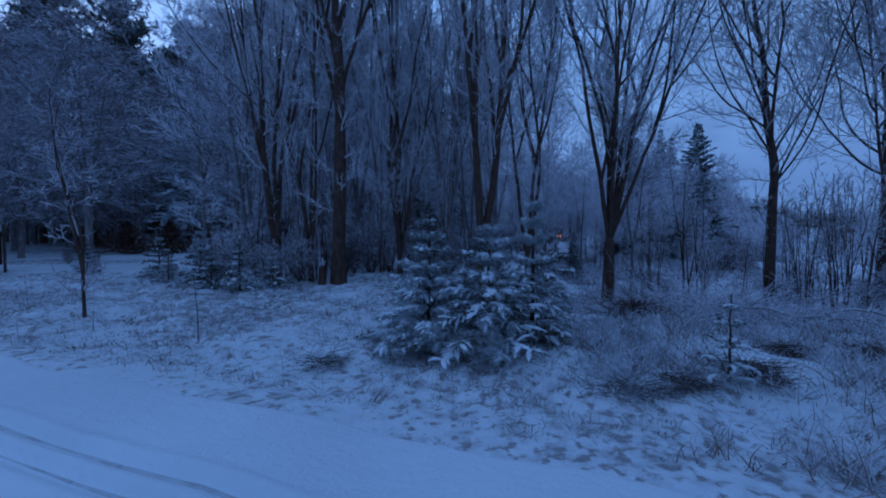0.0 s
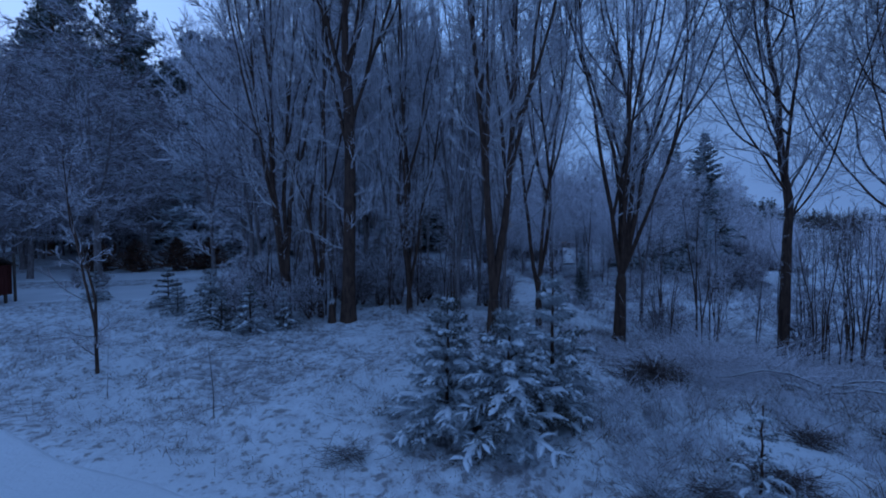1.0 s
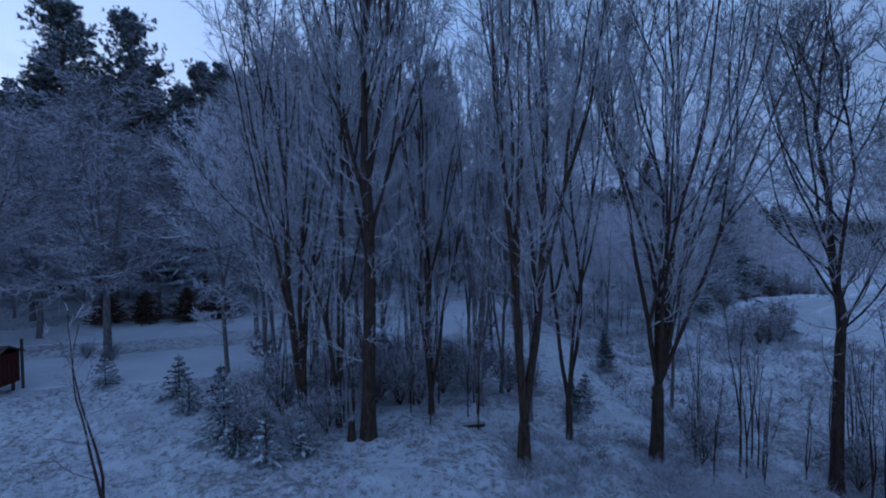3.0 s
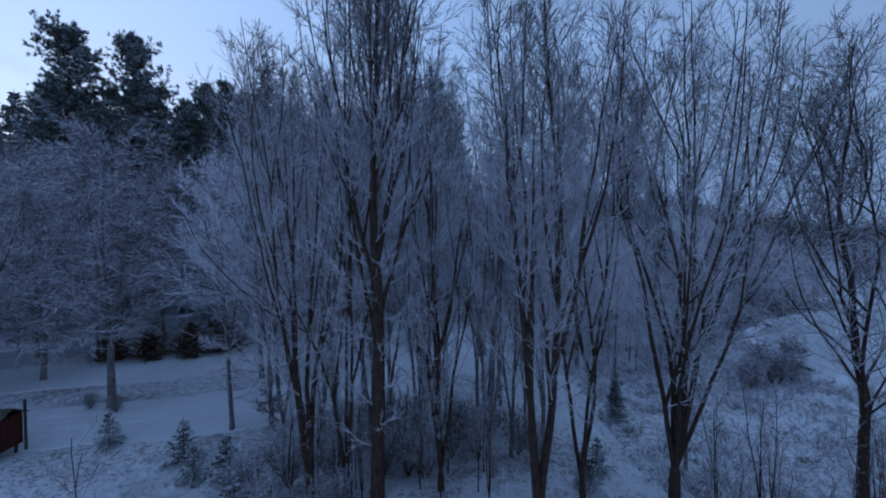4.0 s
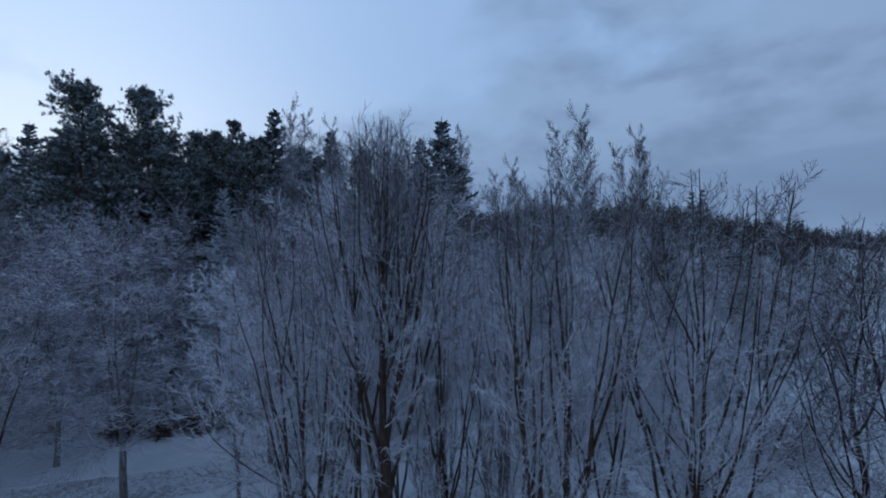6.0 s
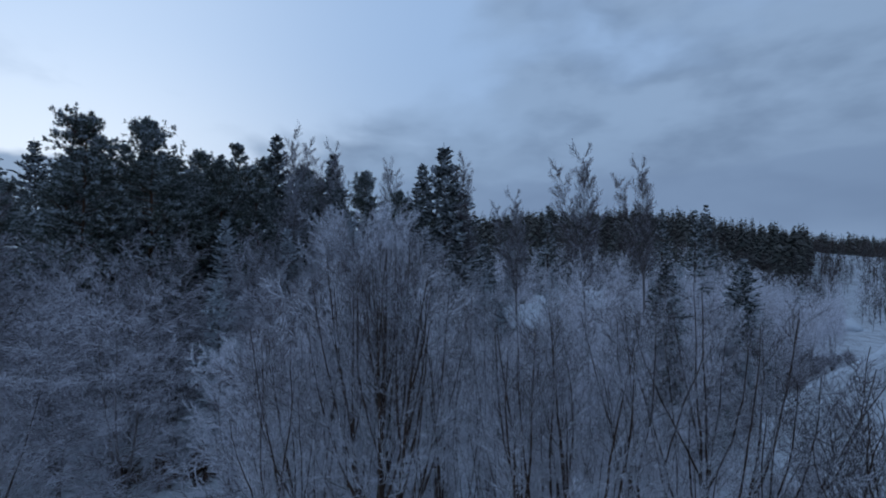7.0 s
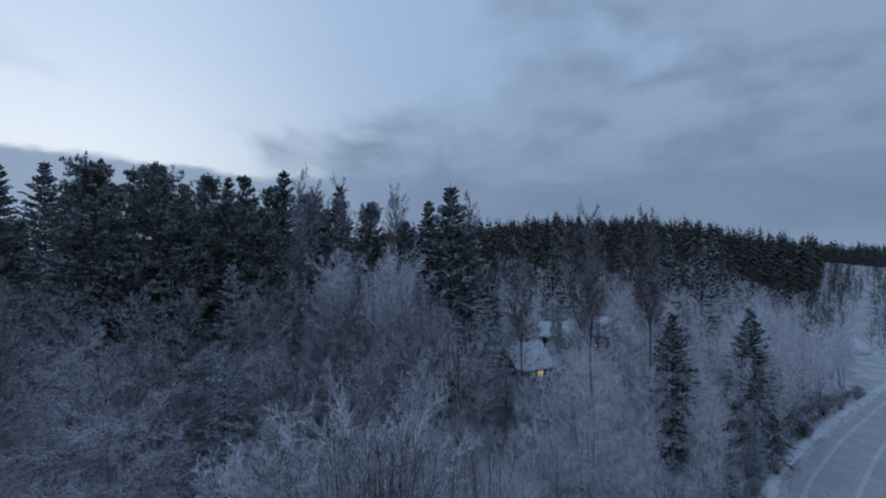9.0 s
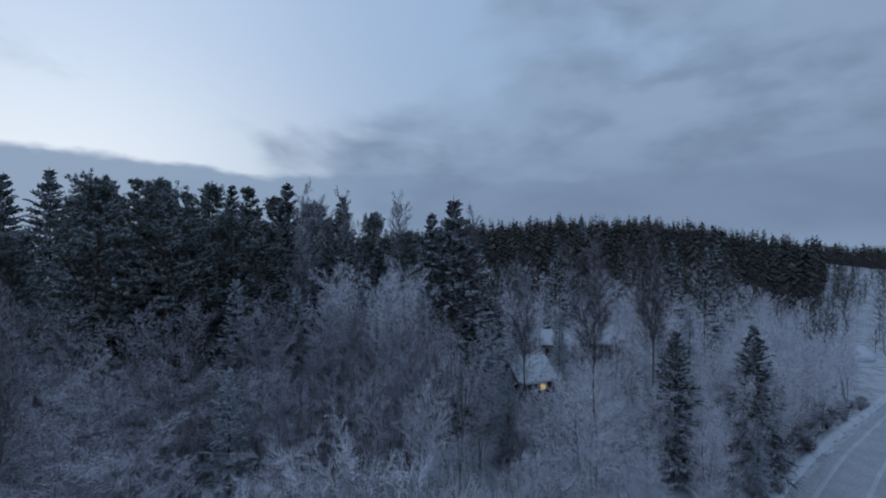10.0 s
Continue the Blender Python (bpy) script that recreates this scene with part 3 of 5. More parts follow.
def along(x, y, line):
    """The distance of places from a polyline."""
    best = np.full(np.shape(x), 1e9)
    for (ax, ay), (bx, by) in zip(line[:-1], line[1:]):
        dx, dy = bx - ax, by - ay
        t = np.clip(((x - ax) * dx + (y - ay) * dy) / (dx * dx + dy * dy), 0, 1)
        best = np.minimum(best, np.hypot(x - ax - t * dx, y - ay - t * dy))
    return best


ROAD = [(-70.0, 26.0), (-30.0, 12.2), (-12.0, 5.6), (-2.0, 1.6), (6.0, -1.5), (40.0, -15.0), (90.0, -34.0)]
LANE = [(62.0, -20.0), (44.0, 4.0), (31.5, 20.0), (26.8, 30.0), (27.4, 35.4), (29.6, 39.2), (33.2, 43.2), (43.4, 52.7), (60.0, 67.2), (88.0, 91.5), (165.0, 158.0), (330.0, 300.0)]
DRIVE = [(-60.0, 3.0), (-26.0, 17.0), (-11.0, 20.8), (-4.0, 25.0), (3.0, 40.0)]
YARD = [(-48.0, 20.0), (-28.0, 24.0), (-16.0, 28.0), (-12.5, 30.5)]
ROAD_HALF, LANE_HALF = 2.55, 3.05


def relief(x, y):
    x, y = np.asarray(x, float), np.asarray(y, float)
    far = np.hypot(x, y)
    hill = 27.0 * np.exp(-(((x - 95) / 170) ** 2 + ((y - 350) / 130) ** 2)) + 6.0 * np.exp(-(((x + 70) / 60) ** 2 + ((y - 115) / 50) ** 2))
    roll = (value_noise(x / 60, y / 60, 5) - 0.5) * 2.6 * smooth(far, 45, 160)
    easy = smooth(along(x, y, ROAD), ROAD_HALF - 0.1, ROAD_HALF + 1.6) * smooth(along(x, y, LANE), 2.5, 6.0) * smooth(np.minimum(along(x, y, DRIVE), along(x, y, YARD)), 1.6, 3.4)
    lumps = (value_noise(x / 1.7, y / 1.7, 1) - 0.5) * 0.18 + (value_noise(x / 0.55, y / 0.55, 2) - 0.5) * 0.24 + (value_noise(x / 0.26, y / 0.26, 3) - 0.5) * 0.08
    swell = (value_noise(x / 7, y / 7, 4) - 0.5) * 0.35
    gully = -0.10 * np.exp(-((along(x, y, ROAD) - ROAD_HALF - 1.0) / 0.7) ** 2)
    fall = -1.15 * np.clip((x + 1.5) / 10.5, 0, 1) * smooth(y, 6.5, 12.5)
    # the land sinks away where the lane leads off
    valley = -np.interp(far, (48, 74, 122, 138, 209, 300, 450), (0, 2.0, 7.2, 8.6, 12.5, 9, 0)) * smooth(x / np.maximum(y, 20.0), 0.50, 0.74)
    return hill + roll + (lumps + swell) * easy + gully + fall + valley - 0.02


def land(x, y):
    return float(relief(np.array([x]), np.array([y]))[0])


def spaced(lo, hi, fine, dense_lo, dense_hi, ratio=1.09):
    mid = list(np.arange(dense_lo, dense_hi, fine))
    right, step, v = [], fine, dense_hi
    while v < hi:
        right.append(v)
        step *= ratio
        v += step
    left, step, v = [], fine, dense_lo
    while v > lo:
        step *= ratio
        v -= step
        left.append(v)
    return np.array(left[::-1] + mid + right)


def sheet(name, xs, ys, height, mat, parent=None):
    gx, gy = np.meshgrid(xs, ys)
    v = np.stack((gx, gy, height(gx, gy)), -1)
    i = np.arange(gx.size).reshape(gx.shape)
    q = np.stack((i[:-1, :-1], i[:-1, 1:], i[1:, 1:], i[1:, :-1]), -1)
    mesh = mesh_of(name, v, q)
    mesh.materials.append(mat)
    ob = new(name, mesh)
    ob.parent = parent
    return ob


def under_road(x, y):
    return relief(x, y) - 0.12 * (1 - smooth(along(x, y, ROAD), ROAD_HALF - 0.6, ROAD_HALF - 0.2))


ground = tagged(sheet("ground", spaced(-2600, 2600, 0.13, -14, 14), spaced(-400, 3000, 0.13, 2.0, 17), under_road, M_FIELD),
                "snow-dusted rough ground with dead grass showing through", "ground", kind="structure")


def strip(name, line, half, mat, label, ruts, seed, lift=0.012, step=0.5, fine=61):
    """A snowy way along a polyline, its wheel tracks pressed into it."""
    pts = [np.array(line[0])]
    for a, b in zip(line[:-1], line[1:]):
        a, b = np.array(a), np.array(b)
        count = max(2, int(np.hypot(*(b - a)) / step))
        pts += [a + (b - a) * k / count for k in range(1, count + 1)]
    p = np.array(pts)
    for _ in range(10):
        p[1:-1] = 0.5 * p[1:-1] + 0.25 * (p[2:] + p[:-2])
    t = np.gradient(p, axis=0)
    t /= np.linalg.norm(t, axis=1, keepdims=True)
    across = np.stack((t[:, 1], -t[:, 0]), 1)
    w = np.linspace(-1, 1, fine)
    run = np.arange(len(p)) * step
    edge = 1 + 0.14 * (value_noise(run / 2.6, np.zeros(len(p)), seed) - 0.5) + 0.09 * (value_noise(run / 0.8, np.zeros(len(p)), seed + 5) - 0.5)
    g = p[:, None] + across[:, None] * (w[None, :, None] * half * edge[:, None, None])
    x, y = g[..., 0], g[..., 1]
    side = np.broadcast_to(w[None, :] * half, x.shape)
    z = relief(x, y) + lift + 0.035 * (1 - (w[None, :] ** 2) ** 3)
    sway = (0.0 if fine > 100 else 0.10) * (value_noise(np.arange(len(p)) * step / 9.0, np.zeros(len(p)), seed + 1) - 0.5)[:, None]
    for at, width, deep in ruts:
        d = np.abs(side - at - sway)
        z = z - deep * np.exp(-(d / width) ** 2) + deep * 0.55 * np.exp(-((d - width * 1.9) / (width * 0.7)) ** 2)
    z = z + (value_noise(x / 0.35, y / 0.35, seed + 2) - 0.5) * 0.018
    z = z - 0.10 * smooth(np.abs(w), 0.90 if fine > 100 else 0.97, 1.0)[None, :]
    i = np.arange(x.size).reshape(x.shape)
    q = np.stack((i[:-1, :-1], i[1:, :-1], i[1:, 1:], i[:-1, 1:]), -1)
    mesh = mesh_of(name, np.stack((x, y, z), -1), q)
    mesh.materials.append(mat)
    return tagged(new(name, mesh), label, "road", kind="structure")


strip("road", ROAD, ROAD_HALF, M_CLEAN, "snow-covered road with shallow wheel tracks", [(-0.94, 0.08, 0.05), (-1.18, 0.08, 0.05), (0.55, 0.07, 0.04), (0.8, 0.07, 0.034)], 11, step=0.4, fine=141)
strip("lane", LANE, LANE_HALF, M_ROAD, "greyish driven snowy lane with paler wheel tracks", [(-1.75, 0.35, 0.04), (1.6, 0.35, 0.04)], 21, step=1.0)


def beside(line, off):
    """The polyline shifted sideways, to its right for off above 0."""
    out = []
    for k, (x, y) in enumerate(line):
        a, b = line[max(k - 1, 0)], line[min(k + 1, len(line) - 1)]
        d = math.hypot(b[0] - a[0], b[1] - a[1])
        out.append((x + off * (b[1] - a[1]) / d, y - off * (b[0] - a[0]) / d))
    return out


# grey strips along two ruts of the road, painting the shade in them
for off in (-0.94, -1.18):
    strip("rut_shade", beside(ROAD, off), 0.072, M_ROAD, "narrow grey strip painting the shade inside a road rut", [], 11, lift=-0.03, step=0.4, fine=5)
for off in (-1.75, 1.6):
    strip("wheel_track", beside(LANE[5:], off), 0.26, M_TRACK, "pale strip of snow packed by wheels", [], 23 + int(off), lift=0.05, step=1.0, fine=9)
for off, half in ((-4.2, 1.0), (4.3, 1.0)):
    strip("snow_bank", beside(LANE[3:], off), half, M_CLEAN, "low ploughed snow bank beside the lane", [(0.0, 0.5, -0.28)], 27 + int(off), step=0.8, fine=21)
strip("drive", DRIVE, 2.5, M_CLEAN, "smooth snow-covered drive between trees", [(-0.7, 0.2, 0.02), (0.7, 0.2, 0.02)], 31)
strip("yard", YARD, 2.6, M_CLEAN, "smooth snow-covered yard", [(0.5, 0.3, 0.01)], 41)

# ---- the row of bare trees ----
put(limbed_tree("tree", "tall leafless tree with one thick brown trunk and frosted twigs", 11, 16.9, 0.19, 8.2,
                ((175, 0.22, 0.62, 0.5), (15, 0.21, 0.70, 0.5), (250, 0.20, 0.76, 0.55), (200, 0.26, 0.80, 0.55), (60, 0.2, 0.86, 0.6), (345, 0.26, 0.90, 0.6), (140, 0.08, 0.96, 0.7), (10, 0.05, 1.0, 0.8), (290, 0.1, 1.0, 0.6)),
                forks=3, fork_angle=20, limbs=10, limb_long=2.3, trunk_shoots=16, crown=4.0, crooked=0.038, upright=0.055), -3.2, 12.9, 0)
put(limbed_tree("tree", "leafless tree forked low into two dark stems", 42, 16.0, 0.20, 1.25, ((186, 0.05, 1.0, 0.95), (8, 0.12, 1.0, 0.95)),
                forks=8, fork_angle=17, limbs=17, limb_long=2.5, trunk_shoots=0, crown=3.6, crooked=0.045, low=0.2, flare=1.3), 1.12, 12.1, 0)
put(limbed_tree("tree", "leafless tree fanning into a vase of dark stems", 13, 16.6, 0.19, 2.3, ((178, 0.14, 0.9, 0.6), (125, 0.05, 1.0, 0.7), (60, 0.04, 1.0, 0.55), (5, 0.11, 1.0, 0.6), (2, 0.24, 0.95, 0.75), (352, 0.36, 0.95, 0.5), (270, 0.12, 0.9, 0.5)),
                forks=4, fork_angle=29, fork_up=0.12, limbs=14, limb_long=2.6, trunk_shoots=0, crown=6.5, crooked=0.048, upright=0.045, low=0.16), 5.2, 13.35, 0)
SPREADING = dict(forks=7, fork_angle=42, fork_up=0.05, fork_cap=0.028, limbs=15, limb_angle=50, limb_long=2.7, shoots=7, twigs=6, trunk_shoots=4, crown=5.0, crooked=0.075, upright=0.05, low=0.06, rime_to=9.0)
put(limbed_tree("tree", "slim leafless tree with spreading frosted branches", 24, 14.9, 0.15, 4.9,
                ((90, 0.02, 1.0, 1.2), (138, 0.16, 0.9, 0.55), (326, 0.42, 0.86, 0.24)), **SPREADING), 9.85, 12.7, 40)
put(limbed_tree("tree", "slim leafless tree with dark trunk and spreading branches", 29, 11.5, 0.15, 4.6,
                ((80, 0.03, 1.0, 1.1), (190, 0.4, 0.9, 0.4)), **SPREADING), 12.6, 12.1, 0)
put(limbed_tree("tree", "leafless tree of several close reddish dark stems", 15, 14.8, 0.15, 0.8, ((160, 0.07, 1.0, 0.8), (75, 0.05, 1.0, 0.8), (350, 0.05, 1.0, 0.9), (230, 0.07, 1.0, 0.6), (180, 0.03, 1.0, 0.7)),
                forks=3, fork_angle=17, limbs=13, limb_long=2.4, trunk_shoots=0, crown=4.0, low=0.22), -5.3, 13.4, 20)
put(limbed_tree("tree", "thin leafless tree with leaning frosted stems", 16, 13.6, 0.12, 0.6, ((170, 0.14, 1.0, 0.9), (20, 0.16, 1.0, 0.9), (75, 0.1, 1.0, 0.8), (280, 0.12, 1.0, 0.7)),
                forks=3, limbs=11, limb_long=2.2, trunk_shoots=0, crown=4.0, low=0.2), -1.45, 14.3, 75)
put(limbed_tree("tree", "thin leafless tree crowded between thicker ones", 19, 12.4, 0.11, 1.2, ((160, 0.14, 1.0, 0.9), (30, 0.12, 1.0, 0.9), (280, 0.12, 1.0, 0.8)),
                forks=4, limbs=11, limb_long=2.2, trunk_shoots=0, crown=3.6, low=0.2), 2.8, 13.8, 15)
put(limbed_tree("tree", "slender leafless tree close beside a thicker trunk", 23, 13.4, 0.11, 0.5, ((150, 0.07, 1.0, 0.9), (20, 0.08, 1.0, 0.9), (270, 0.08, 1.0, 0.7)),
                forks=3, limbs=11, limb_long=2.2, trunk_shoots=0, crown=3.6, low=0.25), -4.25, 13.6, 35)
put(bare_tree("young_tree", "young leafless tree with curved frosted branches", 17, 5.4, 0.034, 1.0, 2, 0.10, 6, 5, 5, limb_angle=52, limb_ratio=0.26, crooked=0.07, trunk_limbs=5, low=0.12), -7.35, 8.6, 20)
put(bare_tree("tree", "leafless tree with pale forked branches beside the drive", 18, 13.6, 0.14, 3.2, 4, 0.3, 18, 9, 7, limb_angle=48, limb_ratio=0.36), -20.6, 17.4, 80)

# frosted trees beside the drive, broad and heavily rimed
BROAD = dict(trunk_mat=M_GREYBARK, limbs=19, shoots=17, twigs=11, plate=0.6, low=0.0, limb_angle=68, limb_ratio=0.40, rise=-0.01, sag=0.04, twig_r=0.0105, twig_mat=M_TWIG_SOFT, fine=False, shoot_ratio=0.34, twig_ratio=0.5)
broad = put(bare_tree("frosted_tree", "broad leafless tree thickly white with hoar frost", 21, 15.5, 0.17, 3.0, 3, 0.14, **BROAD), -17.5, 20.9, 0)
again(broad, -12.2, 25.2, 130, 0.82)
broad_two = put(bare_tree("frosted_tree", "broad leafless tree thickly white with hoar frost", 22, 16.0, 0.16, 2.4, 4, 0.18, **BROAD), -29.0, 28.6, 30)
again(broad_two, -23.5, 33.0, 100, 0.95)
again(broad_two, -18.5, 34.0, 250, 0.9)
again(broad, -35.0, 24.0, 310, 1.0)
again(broad_two, -24.6, 24.6, 200, 0.94)

# ---- frosted wood behind ----
POOL = [bare_tree("frosted_tree", "slender leafless tree grey with hoar frost", 31 + k, 13.5, 0.09, 1.2 + k * 0.8, 2 + k % 2, 0.16, limbs=16, shoots=10, twigs=10,
                  twig_r=0.0092, trunk_mat=M_GREYBARK, limb_mat=M_LIMB_PALE, trunk_limbs=7, sides=5, rise=0.05, limb_angle=48, limb_ratio=0.32, fine=False, waver=0.08, fan=36, twig_mat=(M_TWIG_SOFT, M_TWIG_PALE)[k % 2]) for k in range(4)]
for tree, x, y, scale in zip(POOL, (-7.6, 1.2, 8.0, -9.4), (17.1, 21.8, 17.9, 21.0), (1.0, 0.85, 0.75, 1.0)):
    put(tree, x, y, 50 * x, scale)
UPRIGHT = [limbed_tree("tree", "slender leafless tree with many upright frosted twigs", 81 + k, 14.6, 0.10, 1.0 + k, ((20 + 70 * k, 0.06, 1.0, 0.9), (150, 0.09, 1.0, 0.85), (265 + 30 * k, 0.09, 1.0, 0.8)),
                       forks=3, fork_angle=18, limbs=9, limb_angle=36, limb_long=2.0, shoots=7, twigs=6, trunk_shoots=0, crown=3.6, low=0.18, twig_r=0.0055, rime_to=12.0, trunk_mat=M_GREYBARK) for k in range(2)]
put(UPRIGHT[0], -2.3, 18.6, 10, 0.95)
put(UPRIGHT[1], -5.2, 20.4, 200, 1.0)


def open_field(x, y):
    """The rough snowy strip between the row of trees and the lane."""
    return x > 6.0 and y > 15.0 and (x - 17.0) * 0.68 - (y - 31.0) * 0.73 > -1.6


def glade(x, y):
    """The clearing behind the row, where the snow lies open."""
    return 13.6 < y < 30.0 and 0.14 * y < x < 0.42 * y


for k, x, y, scale in ((0, -8.8, 18.8, 1.16), (1, -6.2, 19.4, 1.14), (3, -10.4, 18.6, 0.98), (1, -3.6, 17.6, 1.12), (2, 0.2, 17.2, 0.95), (0, 3.2, 18.2, 0.75), (1, 9.6, 23.0, 0.56), (2, 11.4, 27.0, 0.6), (0, 10.6, 25.2, 0.5), (3, 13.0, 26.4, 0.56), (1, 12.6, 29.6, 0.5), (2, 15.6, 27.6, 0.52), (0, 17.4, 30.0, 0.5), (3, 8.4, 21.0, 0.6), (1, 14.4, 24.5, 0.6), (0, 12.2, 23.2, 0.55), (2, 16.5, 25.8, 0.56), (3, 18.6, 27.4, 0.55), (1, 10.2, 20.2, 0.5), (0, 20.4, 31.4, 0.55), (1, 4.6, 45.0, 0.66), (3, 5.6, 45.6, 0.67), (0, 3.7, 44.2, 0.68), (2, 6.4, 46.6, 0.64)):
    if not (open_field(x, y) or glade(x, y)):
        again(POOL[k], x, y, 50 * x, scale)


def in_the_way(x, y):
    return min(float(along(np.array(x), np.array(y), line)) - gap for line, gap in ((ROAD, 4.5), (LANE, 4.8), (DRIVE, 2.3), (YARD, 2.6))) < 0


def scatter(rng, count, x0, x1, y0, y1, gap, taken):
    out = []
    for _ in range(count * 25):
        if len(out) >= count:
            break
        x, y = rng.uniform(x0, x1), rng.uniform(y0, y1)
        if in_the_way(x, y) or open_field(x, y) or glade(x, y) or (y > 28.0 and abs(x / y - 0.287) < 0.014) or any((x - a) ** 2 + (y - b) ** 2 < max(gap * gap, c * c) for a, b, c in taken):
            continue
        taken.append((x, y, 0.5))
        out.append((x, y))
    return out


rng = np.random.default_rng(77)
TAKEN = [(-3.06, 12.3, 2), (0.98, 11.2, 2), (4.6, 12.0, 2), (8.9, 11.7, 2), (-5.3, 13.4, 2), (-1.45, 13.5, 2), (-17.5, 20.9, 4), (-12.6, 24.6, 4), (-29, 28.6, 3), (-7.6, 17.1, 2),
         (1.2, 21.8, 2), (8, 17.9, 2), (9.0, 61.0, 6.0), (17, 88, 6), (26, 90, 6), (6.5, 18.5, 3.0), (10.5, 22.0, 4.0), (15.0, 25.0, 4.5), (19.6, 43.5, 2.5), (30, 50.5, 3), (9.0, 62.0, 5), (8.0, 55.0, 4), (7.0, 50.0, 3), (13.6, 76.0, 4), (5.5, 43.0, 2),
         (9.6, 23.0, 2.6), (11.4, 27.5, 2.6), (13.3, 32.0, 2.6), (15.2, 36.5, 2.8), (17.2, 41.0, 3), (15.0, 25.5, 3), (18.2, 30.6, 3), (21.4, 36.0, 3), (24.6, 41.4, 3), (27.4, 45.8, 3), (22, 31, 4), (26, 36, 4), (30, 41, 3), (-2.6, 44, 2.2), (-3, 48, 2.6), (2.7, 32.5, 2.0), (4.0, 37.0, 2.0), (6.8, 44.8, 2.4), (4.2, 42.0, 1.8)]
for x, y in scatter(rng, 17, -11, 3, 14.5, 24, 1.7, TAKEN + [(-9.0, 17.0, 3.2)]):
    again(UPRIGHT[rng.integers(2)], x, y, rng.uniform(0, 360), rng.uniform(0.75, 1.0) * (0.74 if x > 1.5 else 0.62 if x < -8.6 else 1.0), rng.uniform(0.95, 1.1))
for x, y in scatter(rng, 40, -34, 8, 24, 46, 2.4, TAKEN):
    again(UPRIGHT[rng.integers(2)] if -12 < x < 2 and rng.random() < 0.5 else POOL[rng.integers(4)] if x > -6 else POOL[2 * rng.integers(2)], x, y, rng.uniform(0, 360), rng.uniform(0.85, 1.15) * (0.72 if -0.78 < x / y < -0.58 else 1.0), rng.uniform(0.95, 1.1))
for x, y in scatter(rng, 22, -48, -18, 16, 46, 3.0, TAKEN):
    again((broad, broad_two)[rng.integers(2)], x, y, rng.uniform(0, 360), rng.uniform(0.6, 0.85), rng.uniform(0.95, 1.1))

for x, y in scatter(rng, 34, 3, 24, 29, 50, 1.7, [(20.2, 46.8, 3.0), (17.9, 41.5, 3.2), (15.2, 36.5, 3.0), (9.5, 45, 1.6), (6.6, 44.8, 2.0), (7.4, 52, 2.5)]):
    again(POOL[(1, 3)[rng.integers(2)]], x, y, rng.uniform(0, 360), rng.uniform(0.42, 0.66), rng.uniform(0.95, 1.15))
FAR_POOL = [bare_tree("frosted_tree", "slender leafless tree grey with hoar frost", 131 + k, 13.0, 0.10, 2.0, 2, 0.16, limbs=15, shoots=12, twigs=9,
                      twig_r=0.0125, trunk_mat=M_GREYBARK, limb_mat=M_LIMB_PALE, sides=5, rise=0.05, limb_angle=48, limb_ratio=0.32, fine=False, twig_mat=M_TWIG_PALE) for k in range(2)]
put(FAR_POOL[0], 13.0, 52.0, 0, 0.8)
put(FAR_POOL[1], -6.0, 48.0, 0, 0.65)
for x, y in scatter(rng, 30, 8, 30, 19, 46, 2.1, TAKEN):
    again(POOL[rng.integers(4)], x, y, rng.uniform(0, 360), rng.uniform(0.5, 0.85), rng.uniform(0.9, 1.1))


def low_wood(x, y, scale):
    """Young growth stays low round the farm buildings."""
    if 62 < y < 92 and (0.155 < x / y < 0.225 or 0.25 < x / y < 0.296):
        return min(scale, max(0.2, (23.2 - 0.228 * y) / 14.3))
    return scale


for x, y in scatter(rng, 110, 4, 80, 46, 105, 2.6, TAKEN):
    again(FAR_POOL[rng.integers(2)], x, y, rng.uniform(0, 360), low_wood(x, y, rng.uniform(0.6, 1.0)), rng.uniform(0.9, 1.1))
for x, y, scale in ((14.6, 80.0, 0.55), (17.0, 81.5, 0.62), (19.6, 82.5, 0.6), (22.4, 84.0, 0.66), (24.8, 84.5, 0.6), (18.2, 79.0, 0.72), (20.8, 80.6, 0.75), (23.4, 81.6, 0.78), (26.4, 83.0, 0.75), (15.8, 77.6, 0.6), (28.2, 85.5, 0.8), (22.0, 86.2, 0.7), (6.2, 75.0, 0.62), (9.2, 77.0, 0.66), (12.0, 75.0, 0.58), (5.4, 71.0, 0.5)):
    again(FAR_POOL[int(x) % 2], x, y, 60 * x, low_wood(x, y, scale))
for k in range(16):
    y = 46.0 + 3.0 * k + rng.uniform(-1, 1)
    again(FAR_POOL[k % 2], y * rng.uniform(0.97, 1.08) + 1.5, y, 77 * k, rng.uniform(0.4, 0.75))
for x, y in scatter(rng, 40, -45, 6, 46, 85, 3.2, TAKEN):
    again(FAR_POOL[rng.integers(2)], x, y, rng.uniform(0, 360), rng.uniform(0.85, 1.25), rng.uniform(0.95, 1.1))


for x, y in scatter(rng, 13, -25, -4, 41, 51, 1.8, [(-2.6, 42, 3.2), (-2.9, 45, 3.2), (-3, 48, 3.6), (-3.2, 52, 5)]):
    again(POOL[(0, 2)[rng.integers(2)]], x, y, rng.uniform(0, 360), rng.uniform(1.0, 1.32), 1.1)
for x, y in scatter(rng, 9, -52, -26, 36, 46, 2.2, []):
    again(POOL[2 * rng.integers(2)], x, y, rng.uniform(0, 360), rng.uniform(1.1, 1.35), 1.05)


PALE_RNG = np.random.default_rng(909)
